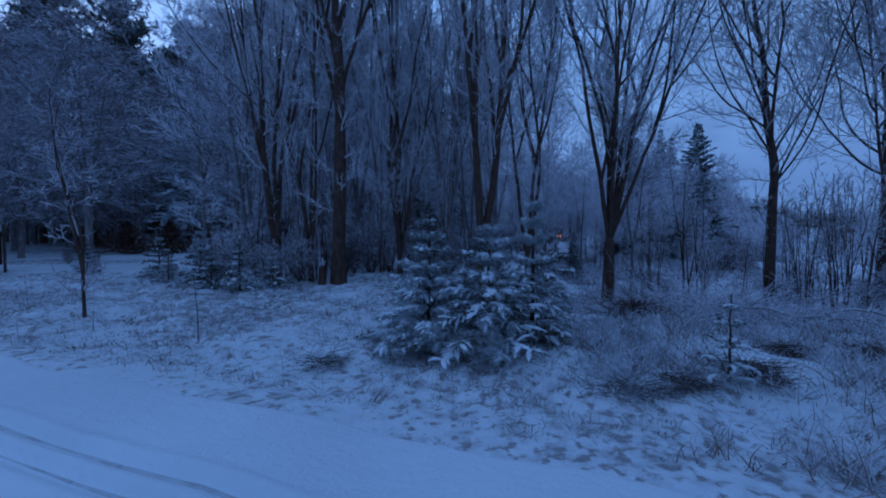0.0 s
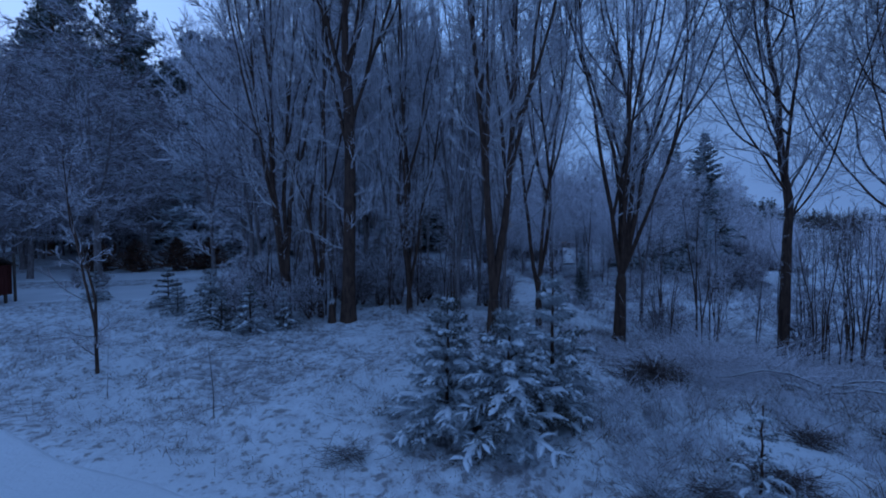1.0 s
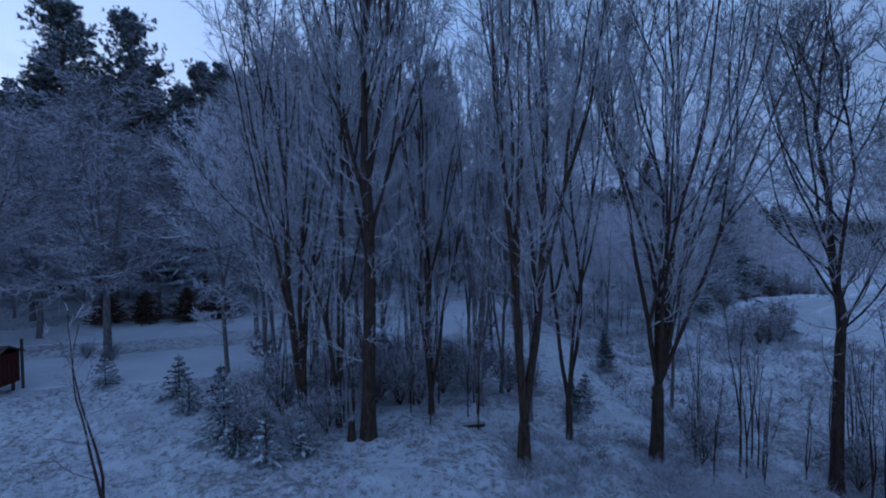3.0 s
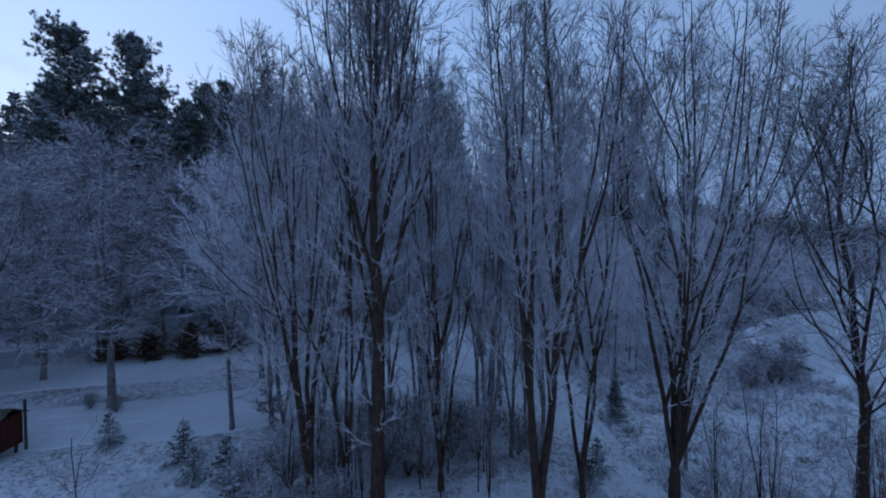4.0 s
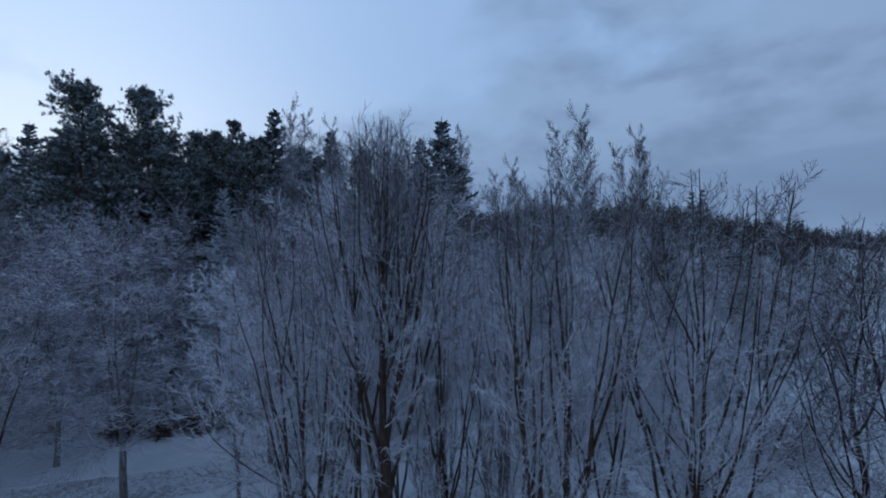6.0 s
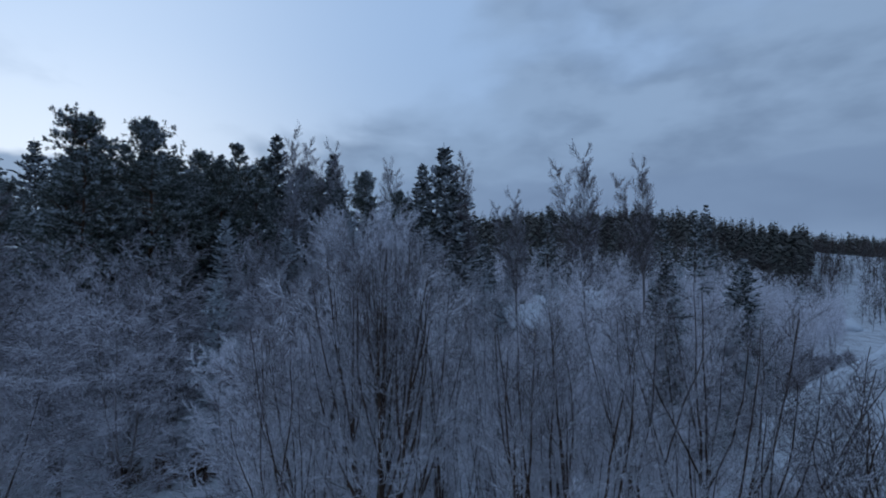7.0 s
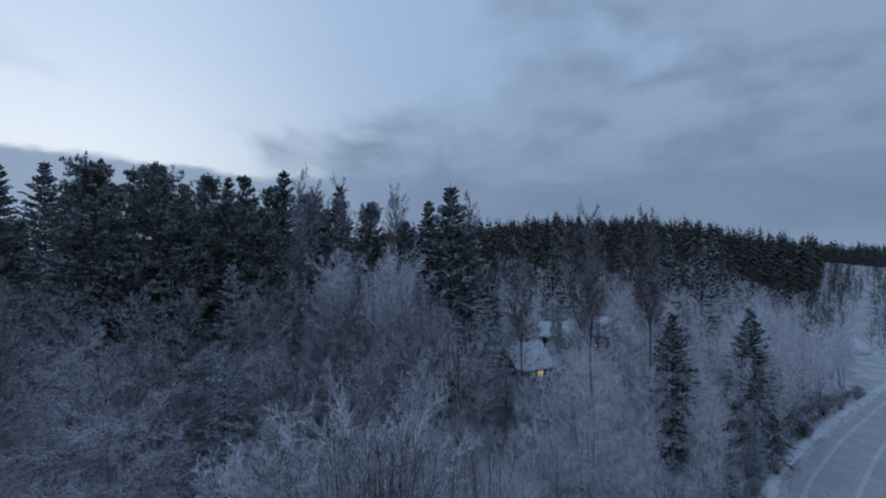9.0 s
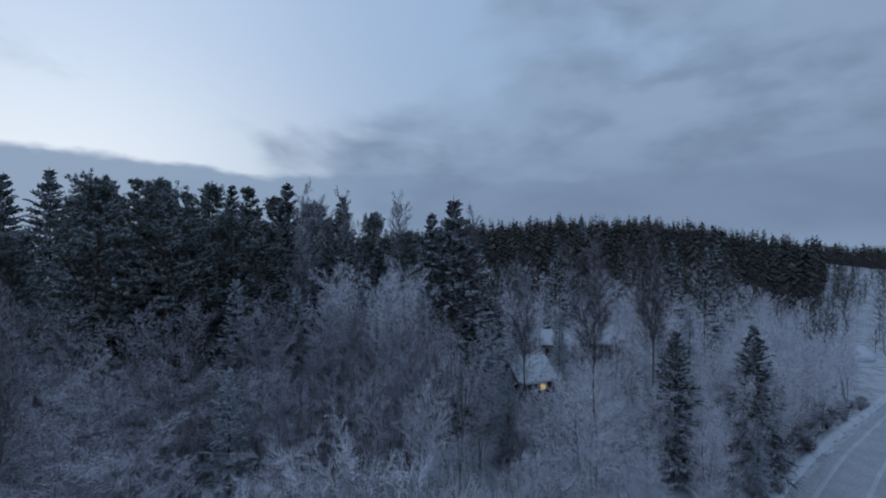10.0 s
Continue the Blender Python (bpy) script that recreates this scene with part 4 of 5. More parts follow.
for x, y in scatter(PALE_RNG, 12, 23, 34, 46, 57, 1.6, [(29.9, 50.0, 2.2)]):
    again(FAR_POOL[PALE_RNG.integers(2)], x, y, PALE_RNG.uniform(0, 360), PALE_RNG.uniform(0.65, 0.85), 1.1)

for x, y, scale in ((27.5, 50.5, 0.9), (30.5, 54.0, 1.0), (33.0, 56.5, 1.0), (35.5, 57.5, 0.95), (26.0, 53.0, 1.0), (38.5, 59.5, 0.9)):
    again(FAR_POOL[int(y) % 2], x, y, 73 * x, scale)


def to_top(tree, full, x, y, top, turn, squeeze=1.0):
    """A copy whose tip stands at the height top."""
    size = (top - land(x, y)) / full
    return again(tree, x, y, turn, size * squeeze, 1 / squeeze)


for x, y, top in ((-13.4, 45.6, 21.6), (-11.0, 44.0, 22.4), (-9.2, 43.0, 20.4), (-15.6, 44.6, 19.6), (-8.3, 47.8, 21.0), (-17.2, 47.0, 20.4), (-14.4, 50.0, 23.0)):
    to_top(POOL[1 if x > -10 else 3], 13.5, x, y, top, 57 * x, 0.9)

# tall birches whose thin tops stand above the wood
birch = put(bare_tree("birch_tree", "tall leafless birch with a thin drooping top", 41, 25.5, 0.10, 12.0, 3, 0.12, trunk_mat=M_GREYBARK, limb_cap=0.012, limbs=30, shoots=13, twigs=10, low=0.0, limb_angle=34, limb_ratio=0.22, fan=28,
                      twig_r=0.0078, fine=False, sag=0.05, rise=0.05, waver=0.05, twig_mat=M_TWIG_UPPER, trunk_limbs=12, upright=0.1), 9.9, 39.3, 0, 1.065)
for x, y, top in ((18.2, 47.3, 26.5), (4.7, 46.3, 22.9), (-18.5, 59.6, 31.8), (-15.7, 81.6, 34.2), (-0.9, 55.3, 29.2), (-21.5, 51.3, 31.6), (-26.2, 22.4, 21.8)):
    to_top(birch, 25.5, x, y, top, 77 * x)

# ---- conifers ----
PINES = [pine("pine_tree", "tall dark Scots pine with an uneven crown", 51 + k, 28.0, (0.40, 0.36, 0.30, 0.14)[k], (5.3, 5.3, 4.0, 5.0)[k], (14, 14, 12, 16)[k], 8, lean=0.02 + 0.05 * (k == 1)) for k in range(4)]
SPRUCES = [spruce("spruce_tree", "tall dark spruce with snow on its boughs", 61 + k, 20.0, 5.4 - 1.2 * k, (31, 36)[k], 8, 14, thick=0.088, droop=(0.45, 0.35)[k], frosted=0.85) for k in range(2)]
thin_spruce = spruce("spruce_tree", "dark spruce with snow on its boughs", 63, 18.0, 3.0, 26, 6, 7, thick=0.11, frosted=0.25)
put(thin_spruce, 18.5, 101.6, 0, 1.35)
for tree, full, x, y, top in ((PINES[0], 28, -40.3, 42.6, 30.8), (PINES[1], 28, -35.6, 45.1, 31.2), (PINES[2], 28, -34.5, 63.6, 32.6), (PINES[3], 28, -51.0, 44.0, 25.0), (SPRUCES[1], 20, -26.2, 57.6, 30.8)):
    put(tree, x, y, 23 * x, (top - land(x, y)) / full)
put(SPRUCES[0], -3.4, 56.0, 23, 1.0)
SPRUCES[0].matrix_basis = pose(-3.4, 56.0, land(-3.4, 56.0), 0, 0, 23) @ Matrix.Diagonal((1.62, 1.62, (28.7 - land(-3.4, 56.0)) / 20, 1))
for kind, x, y, top in ((3, -44.5, 46.0, 25.5), (3, -32.6, 48.5, 22.0), (1, -30.0, 51.0, 27.5), (3, -38.0, 44.5, 22.5), (0, -26.0, 52.0, 26.5), (2, -60.2, 73.6, 35.4), (0, -53.4, 57.6, 30.5), (1, -46.8, 61.6, 31.0), (2, -50.2, 73.6, 32.9), (0, -48.5, 77.6, 34.8), (1, -34.3, 69.6, 31.7), (0, -29.7, 73.6, 30.7), (2, -28.4, 77.6, 31.1), (1, -16.8, 67.6, 29.0),
                        (1, -65.2, 65.6, 31.7), (0, -58.8, 67.6, 31.9), (0, -38.5, 53.6, 28.7), (2, -42.0, 58.0, 27.0), (0, -23.0, 66.0, 27.5), (1, -12.0, 70.0, 26.0), (0, -55.0, 48.0, 25.0), (3, -31.5, 49.0, 24.0), (3, -41.0, 47.5, 24.5), (3, -36.0, 56.0, 27.0), (3, -27.0, 68.0, 28.0), (3, -19.0, 61.0, 25.0), (3, -46.0, 68.0, 28.0), (3, -9.0, 64.0, 24.0)):
    to_top(PINES[kind], 28.0, x, y, top, 67 * x)
for kind, x, y, top in ((1, -75.1, 63.6, 33.2), (0, -86.3, 81.6, 37.2), (1, -49.3, 83.6, 34.0), (1, -21.1, 65.6, 29.9), (1, -6.6, 59.6, 27.0), (0, 20.2, 46.8, 14.2), (0, 29.9, 50.0, 14.4), (1, 6.8, 22.0, 1.7), (1, 3.4, 15.8, 1.0), (1, -38.0, 50.0, 22.0), (0, -44.0, 52.0, 24.0), (1, -30.0, 54.0, 24.0), (0, -56.0, 62.0, 26.0), (1, -48.0, 55.0, 25.0), (0, -24.5, 63.0, 24.0), (1, -14.5, 62.0, 23.0), (1, -63.0, 52.0, 24.0), (0, -40.0, 70.0, 27.0), (1, 6.6, 55.5, 4.4), (1, 5.3, 56.2, 5.2), (1, 6.0, 52.8, 4.6)):
    to_top(SPRUCES[kind], 20.0, x, y, top, 41 * x)
for kind, x, y, top in ((0, 19.6, 37.6, 4.6), (1, 21.6, 39.8, 4.2), (0, 17.6, 35.6, 3.4), (1, -17.4, 56.0, 23.5), (1, -2.0, 64.0, 17.0), (0, 2.5, 74.0, 17.0)):
    to_top(SPRUCES[kind], 20.0, x, y, top, 57 * x, 1.15)
white_spruce = put(spruce("spruce_tree", "spruce white with hoar frost among leafless trees", 64, 20.0, 4.2, 30, 7, 13, mat=M_SPRUCE_RIMED, thick=0.085, droop=0.4, frosted=0.95), 3.0, 47.0, 20, 0.5)
for x, y, top in ((-20.5, 47.5, 18.0), (-13.5, 49.0, 19.0), (-8.8, 46.5, 13.5), (-6.9, 52.0, 17.5), (-27.0, 46.5, 19.0), (-11.5, 57.0, 21.0), (1.6, 55.0, 13.0), (6.0, 70.0, 12.0), (24.5, 60.0, 11.0), (13.0, 70.0, 12.0), (33.0, 70.0, 12.5), (27.0, 44.5, 5.0), (-19.2, 32.0, 13.6)):
    to_top(white_spruce, 20.0, x, y, top, 57 * x, 1.1)
for x, y, top in ((42.3, 96.6, 23.3), (57.3, 106.6, 25.0), (44.1, 86.6, 22.3), (51.0, 99.0, 21.0)):
    to_top(thin_spruce, 18.0, x, y, top, 41 * x)
for x, y in scatter(rng, 12, -30, 110, 95, 170, 5.0, TAKEN):
    again(thin_spruce, x, y, rng.uniform(0, 360), rng.uniform(0.6, 1.0))


# ---- far woods, too many to count ----
def far_conifers(name, seed, count, x0, x1, y0, y1, tall, keep):
    """Small ragged cones of boughs, all in one mesh."""
    rng = np.random.default_rng(seed)
    x, y = rng.uniform(x0, x1, count * 3), rng.uniform(y0, y1, count * 3)
    ok = keep(x, y)
    x, y = x[ok][:count], y[ok][:count]
    m = len(x)
    h = (0.5 + 0.75 * rng.beta(2.2, 2.6, m)) * tall
    z = relief(x, y)
    per = 26
    f = np.clip(np.linspace(0.10, 0.99, per)[None, :] + rng.normal(0, 0.01, (m, per)), 0, 1)
    spin = np.arange(per)[None, :] * 2.4 + rng.random((m, 1)) * 6.28 + rng.normal(0, 0.3, (m, per))
    reach = h[:, None] * rng.uniform(0.20, 0.38, (m, 1)) * (1 - f) ** rng.uniform(0.45, 0.9, (m, 1)) * rng.uniform(0.55, 1.15, (m, per)) + 0.25
    foot = np.stack((np.repeat(x[:, None], per, 1), np.repeat(y[:, None], per, 1), z[:, None] + f * h[:, None]), -1)
    out = np.stack((np.cos(spin) * reach, np.sin(spin) * reach, -reach * 0.30), -1)
    wide = np.stack((-np.sin(spin), np.cos(spin), np.zeros_like(spin)), -1) * (reach * 0.42)[..., None]
    drop = np.array([0, 0, 1.0]) * (reach * 0.5)[..., None]
    v = np.stack((foot + drop * 0.6, foot + out * 0.65 + wide, foot + out, foot + out * 0.65 - wide), 2).reshape(-1, 3)
    q = np.arange(len(v)).reshape(-1, 4)
    stem = np.stack((np.stack((x, y, z - 0.3), 1), np.stack((x, y, z + h), 1)), 1)
    sv, sq = tubes([(stem, np.stack((h * 0.014, np.full(m, 0.02)), 1))], 4)
    mesh = mesh_of(name, np.concatenate((v, sv)), np.concatenate((q, sq + len(v))))
    mesh.materials.append(M_FAR)
    return new(name, mesh)


def far_birches(name, seed, count, x0, x1, y0, y1, tall, keep, mat):
    rng = np.random.default_rng(seed)
    x, y = rng.uniform(x0, x1, count * 3), rng.uniform(y0, y1, count * 3)
    ok = keep(x, y)
    x, y = x[ok][:count], y[ok][:count]
    m = len(x)
    h = rng.uniform(0.6, 1.15, m) * tall
    start = np.stack((x, y, relief(x, y) - 0.2), 1)
    p0, r0 = grow(rng, start, np.tile([[0, 0, 1.0]], (m, 1)) + rng.normal(0, 0.04, (m, 3)), h, 0.008 * h, np.full(m, 0.02), 5, 0.05, 0.05)
    s = sprout(rng, p0, r0, 14, 0.22, 0.98, 42, 0.30, 0.55)
    p1, r1 = grow(rng, s[0], s[1], s[2], np.full(len(s[2]), 0.035), np.full(len(s[2]), 0.02), 3, 0.1, 0.05)
    s = sprout(rng, p1, r1, 7, 0.1, 1.0, 44, 0.5, 0.4)
    p2, r2 = grow(rng, s[0], s[1], s[2], np.full(len(s[2]), 0.045), np.full(len(s[2]), 0.025), 2, 0.1, 0.0)
    v, q = tubes([(p0, r0)], 3)
    w, k = ribbons(rng, [(p1, r1), (p2, r2)])
    mesh = mesh_of(name, np.concatenate((v, w)), np.concatenate((q, k + len(v))))
    mesh.materials.append(mat)
    return new(name, mesh)


def off_lane(x, y):
    return ((np.abs(x / np.maximum(y, 1.0) - 0.85) > 0.02) | (y > 190)) & (along(x, y, LANE) > 7.0) & (np.hypot(x - 9, y - 61) > 9) & (np.hypot(x - 22, y - 89) > 11)


def on_hill(x, y):
    return off_lane(x, y) & (np.abs(np.arctan2(x, y)) < 1.0)


def beyond_lane(x, y):
    return off_lane(x, y) & ((x < 0.95 * y - 12) | (y > 150))


def both_sides(x, y):
    return beyond_lane(x, y) | (off_lane(x, y) & (x > y + 2))


tagged(far_conifers("far_forest", 5, 2900, -150, 460, 190, 470, 19.0, lambda x, y: on_hill(x, y) & ((x < 0.77 * y) | (y > 360))), "dense dark conifer forest on a low hill", "forest", kind="stuff")
tagged(far_conifers("middle_forest", 6, 230, -60, 150, 118, 200, 16.0, lambda x, y: beyond_lane(x, y) & (x < 0.6 * y)), "dark spruces scattered through the frosted wood", "forest", kind="stuff")
tagged(far_conifers("horizon_forest", 8, 900, -500, 1500, 480, 1100, 22.0, lambda x, y: x > -600), "dark forest along the horizon", "forest", kind="stuff")
tagged(far_birches("frosted_wood", 7, 850, -90, 190, 75, 165, 12.0, both_sides, M_TWIG_PALE), "grey frosted birch wood", "forest", kind="stuff")
tagged(far_birches("hill_birch_wood", 10, 1000, -60, 300, 150, 310, 14.0, on_hill, M_TWIG_BROWN), "bare brown birches among the conifers of the hill", "forest", kind="stuff")
tagged(far_birches("brown_birch_wood", 9, 620, -20, 260, 105, 280, 13.0, on_hill, M_TWIG_DARK), "bare brown-grey birches before the hill", "forest", kind="stuff")

# added shrubs: their brown foliage paints shade and bare soil under the conifers
M_SHADE_SHRUB = needle_material("shade_shrub_foliage", (0.075, 0.044, 0.032), (0.16, 0.095, 0.065), 1.1, 0.5)
juniper = spruce("juniper", "added dark brown shrub standing in for shade and bare soil", 68, 2.3, 1.5, 14, 9, 10, mat=M_SHADE_SHRUB, bare=0.02, thick=0.035, droop=0.0, frosted=0.05)
tagged(juniper, category="shrub")
put(juniper, -19.0, 29.4, 0)
for x, y, scale in ((-21.3, 28.6, 0.95), (-17.2, 30.4, 1.0), (-23.5, 28.2, 0.9)):
    again(juniper, x, y, 50 * x, scale)


# ---- young spruces by the road ----
def young_spruce(name, label, seed, height, width, whorls, per=6, sprays=11, snow=0.7, bare=0.03, needle=0.05):
    """A snow-laden little spruce: stem, drooping boughs, brush of needles, pads of snow."""
    rng = np.random.default_rng(seed)
    tree = thing(name, label, "spruce tree", group="young spruces")
    stem = np.stack((rng.normal(0, 0.006, 8), rng.normal(0, 0.006, 8), np.linspace(-0.05, height, 8)), 1)[None]
    v, q = tubes([(stem, np.linspace(0.018 * height, 0.006, 8)[None])], 7)
    part("trunk", mesh_of("trunk", v, q), M_BARK, tree)
    f = np.repeat(bare + (0.86 - bare) * ((np.arange(whorls) + 0.3 * rng.random(whorls)) / (whorls - 0.7)) ** 1.2, per) + rng.normal(0, 0.008, whorls * per)
    f = np.clip(f, 0.02, 0.88)
    m = len(f)
    spin = np.repeat(rng.random(whorls) * 6.28, per) + np.tile(np.arange(per) * 6.283 / per, whorls) + rng.normal(0, 0.22, m)
    reach = width * 1.16 * (1 - f) ** 1.22 * rng.uniform(0.7, 1.12, m) + 0.05
    way = np.stack((np.cos(spin), np.sin(spin), 1.1 * f * f + 0.30), 1)
    start = np.stack((np.zeros(m), np.zeros(m), f * height), 1)
    p1, r1 = grow(rng, start, way, reach, np.full(m, 0.009), np.full(m, 0.003), 7, 0.04, -0.105)
    p1[..., 2] = np.maximum(p1[..., 2], 0.06)
    s = sprout(rng, p1, r1, sprays, 0.15, 1.0, 44, 0.31, 0.45, flat=0.8)
    p2, r2 = grow(rng, s[0], s[1], np.maximum(s[2], 0.05), np.full(len(s[2]), 0.004), np.full(len(s[2]), 0.002), 4, 0.06, -0.16)
    p2[..., 2] = np.maximum(p2[..., 2], 0.02)
    v, q = tubes([(p1, r1), (p2, r2)], 3)
    tagged(part("bough_frame", mesh_of("bough_frame", v, q), M_LIMB, tree), kind="stuff")
    verts, tris, base = [], [], 0
    for p, count in ((p1, 54), (p2, 30)):
        s = sprout(rng, p, np.ones(p.shape[:2]), count, 0.1, 1.0, 52, 0.0, 0.0)
        b = len(s[0])
        side = unit(np.cross(s[1], rng.normal(0, 1, (b, 3)))) * 0.008
        tip = s[0] + s[1] * (needle * rng.uniform(0.8, 1.6, b))[:, None]
        v = np.stack((s[0] - side, s[0] + side, tip), 1).reshape(-1, 3)
        verts.append(v)
        tris.append(base + np.arange(b * 3).reshape(-1, 3))
        base += b * 3
    part("foliage", mesh_of("foliage", np.concatenate(verts), [], np.concatenate(tris)), M_YOUNG, tree, "short dark green needles")
    verts, quads, base = [], [], 0
    for p, share, thick, flat in ((p1[:, 2:], snow * 1.05, 0.062 * min(1.0, height / 1.7), 0.42), (p2, snow * 0.85, 0.026 * min(1.0, height / 1.7), 0.6)):
        keep = rng.random(len(p)) < share
        q3 = p[keep].copy()
        count, m2 = q3.shape[:2]
        shape = np.sin(np.linspace(0.3, np.pi * 0.94, m2))[None, :] * rng.uniform(0.5, 1.4, (count, 1)) * thick * rng.uniform(0.75, 1.25, (count, m2)) + 0.003
        q3[..., 2] += shape * flat * 0.8
        v, q = tubes([(q3, shape)], 7)
        mid = np.repeat(q3.reshape(-1, 3), 7, 0)
        v[:, 2] = mid[:, 2] + (v[:, 2] - mid[:, 2]) * flat
        verts.append(v)
        quads.append(q + base)
        base += len(v)
    v, q = np.concatenate(verts), np.concatenate(quads)
    tagged(part("snow", mesh_of("snow", v, q), M_CLEAN, tree, "soft pads of fresh snow"), kind="stuff")
    return tree


FIR = "small snow-laden spruce beside the road"
put(young_spruce("young_spruce", FIR, 201, 2.0, 0.86, 10, 8, 20, 0.66), -0.20, 6.05, 10)
put(young_spruce("young_spruce", "bushy snow-laden spruce with a thin top shoot", 202, 1.84, 0.88, 9, 8, 20, 0.7), 0.62, 5.72, 50)
put(young_spruce("young_spruce", "slim snow-laden spruce with a bare dark leader", 203, 2.36, 0.78, 9, 7, 19, 0.55), 1.34, 6.3, 20)
put(young_spruce("young_spruce", "low snow-covered spruce seedling", 204, 0.42, 0.19, 5, 9, 9, 1.0), 0.56, 5.12, 0)
put(young_spruce("young_spruce", "frail little spruce with sparse snowy boughs", 205, 0.92, 0.27, 5, 4, 5, 0.95, needle=0.03), 2.98, 4.35, 0)
FIRS = put(young_spruce("young_spruce", "young spruce white with frost beside the drive", 206, 1.7, 0.66, 8, 6, 8, 0.45), -10.9, 16.2, 0)
for x, y, scale in ((-14.6, 17.3, 0.8), (-9.9, 15.2, 0.75), (-8.6, 14.9, 1.0), (-7.4, 12.9, 1.1), (-5.6, 11.6, 0.85), (-4.8, 11.9, 0.7), (-6.7, 12.2, 0.8), (3.6, 15.6, 0.7), (4.2, 16.8, 0.8), (11.6, 56.4, 1.6), (4.6, 54.0, 2.0), (12.4, 57.0, 1.5)):
    again(FIRS, x, y, 61 * x, scale)

# ---- shrubs, saplings and the thicket ----
bush = put(bare_tree("bush", "dense leafless bush grey with frost", 231, 1.9, 0.03, 0.12, 9, 0.55, limbs=8, shoots=6, twigs=4, low=0.1, limb_angle=45, limb_ratio=0.45, twig_r=0.006,
                     category="bush", upright=0.05, crooked=0.1, fine=False, twig_mat=M_TWIG_SOFT), -6.2, 12.4, 0)
for x, y, scale in ((-7.3, 13.8, 1.1), (-5.0, 12.1, 0.8), (-4.5, 13.2, 0.9), (-6.4, 14.6, 1.3), (-0.2, 16.5, 1.1), (2.6, 14.2, 0.8), (-2.6, 15.2, 1.2), (0.3, 18.2, 1.1),
                    (6.6, 13.4, 0.9), (10.4, 12.6, 1.0), (12.0, 11.6, 1.1), (-16.8, 20.3, 0.55), (-18.3, 20.6, 0.5), (-20.5, 16.5, 1.2), (7.2, 21.5, 1.0), (3.2, 19.5, 0.9), (11.5, 15.5, 1.1), (15.5, 19.0, 1.4), (18.0, 21.0, 1.6), (20.5, 24.0, 1.7), (17.0, 25.0, 1.5), (22.5, 28.0, 1.7), (13.5, 21.0, 1.3), (20.0, 30.0, 1.6), (23.5, 33.0, 1.6), (5.6, 50.5, 2.1), (7.2, 52.0, 2.2), (8.6, 52.5, 2.0), (7.0, 53.0, 1.9), (9.9, 53.5, 2.0), (5.4, 52.0, 2.0), (11.2, 54.5, 1.9), (3.9, 44.5, 2.0), (6.2, 47.0, 2.0), (4.9, 57.6, 1.7), (6.0, 57.0, 1.6), (3.8, 59.6, 2.0), (12.6, 58.4, 1.5), (13.4, 60.6, 1.8), (13.2, 64.2, 2.0), (4.0, 64.5, 2.1), (29.0, 44.6, 1.2), (27.2, 41.6, 1.1), (31.2, 48.0, 1.5), (25.6, 38.6, 1.0), (28.0, 46.4, 1.4), (26.0, 43.6, 1.3), (24.4, 40.4, 1.2), (32.6, 49.4, 1.3), (7.0, 54.5, 2.1), (8.0, 54.9, 2.0), (6.1, 55.2, 2.1)):
    if not (open_field(x, y) or glade(x, y)):
        again(bush, x, y, 91 * x + 10 * y, scale)
rng = np.random.default_rng(717)
for x, y in scatter(rng, 14, -5.6, 2.4, 14.4, 19.0, 0.8, []):
    again(bush, x, y, rng.uniform(0, 360), rng.uniform(0.7, 1.25))
for k in range(9):
    y = rng.uniform(27.0, 32.5)
    again(bush, y * rng.uniform(0.62, 0.73), y, 40 * k, rng.uniform(0.9, 1.5))

POLES = [bare_tree("sapling", "thin leafless sapling with a dark stem", 241 + k, 4.6, 0.028, 0.5 + 0.9 * k, 2 + (k == 0), 0.16, limbs=7, shoots=5, twigs=3, low=0.25, limb_angle=36, limb_ratio=0.26,
                   twig_r=0.0045, sides=5, category="sapling", fine=False, crooked=0.05) for k in range(2)]
put(POLES[0], 9.9, 11.4, 0)
put(POLES[1], 7.6, 13.0, 0, 0.9)
rng = np.random.default_rng(303)
for x, y in scatter(rng, 15, 9.2, 14.0, 10.4, 14.5, 0.45, [(9.0, 11.8, 0.5)]) + scatter(rng, 8, 6.3, 8.8, 12.4, 14.6, 0.5, []) + scatter(rng, 10, -2.8, 0.2, 13.2, 16.0, 0.6, []) + scatter(rng, 12, -6.2, -3.6, 12.8, 16.0, 0.5, []):
    again(POLES[rng.integers(2)], x, y, rng.uniform(0, 360), rng.uniform(0.65, 1.15), rng.uniform(0.9, 1.2))

for x, y in scatter(rng, 12, 10.4, 16.0, 10.6, 14.0, 0.4, []):
    again(POLES[rng.integers(2)], x, y, rng.uniform(0, 360), rng.uniform(0.95, 1.35), rng.uniform(1.0, 1.2))


def stalk(name, label, seed, height, radius, bend=0.05, shoots=0, mat=None):
    """One thin upright stick, with a few side shoots."""
    rng = np.random.default_rng(seed)
    ob = thing(name, label, "sapling", group="dry stalks")
    p, r = grow(rng, np.array([[0, 0, -0.05]]), np.array([[rng.normal(0, bend), rng.normal(0, bend), 1.0]]), np.array([height]), np.array([radius]), np.array([radius * 0.35]), 8, bend, 0.02)
    v, q = tubes([(p, r)], 5)
    part("stem", mesh_of("stem", v, q), mat or M_LIMB, ob)
    if shoots:
        s = sprout(rng, p, r, shoots, 0.25, 0.95, 32, 0.35, 0.5)
        p2, r2 = grow(rng, s[0], s[1], s[2], np.full(shoots, radius * 0.5), np.full(shoots, radius * 0.25), 4, 0.06, 0.08)
        v, q = tubes([(p2, r2)], 3)
        part("shoot", mesh_of("shoot", v, q), M_TWIG, ob)
    return ob


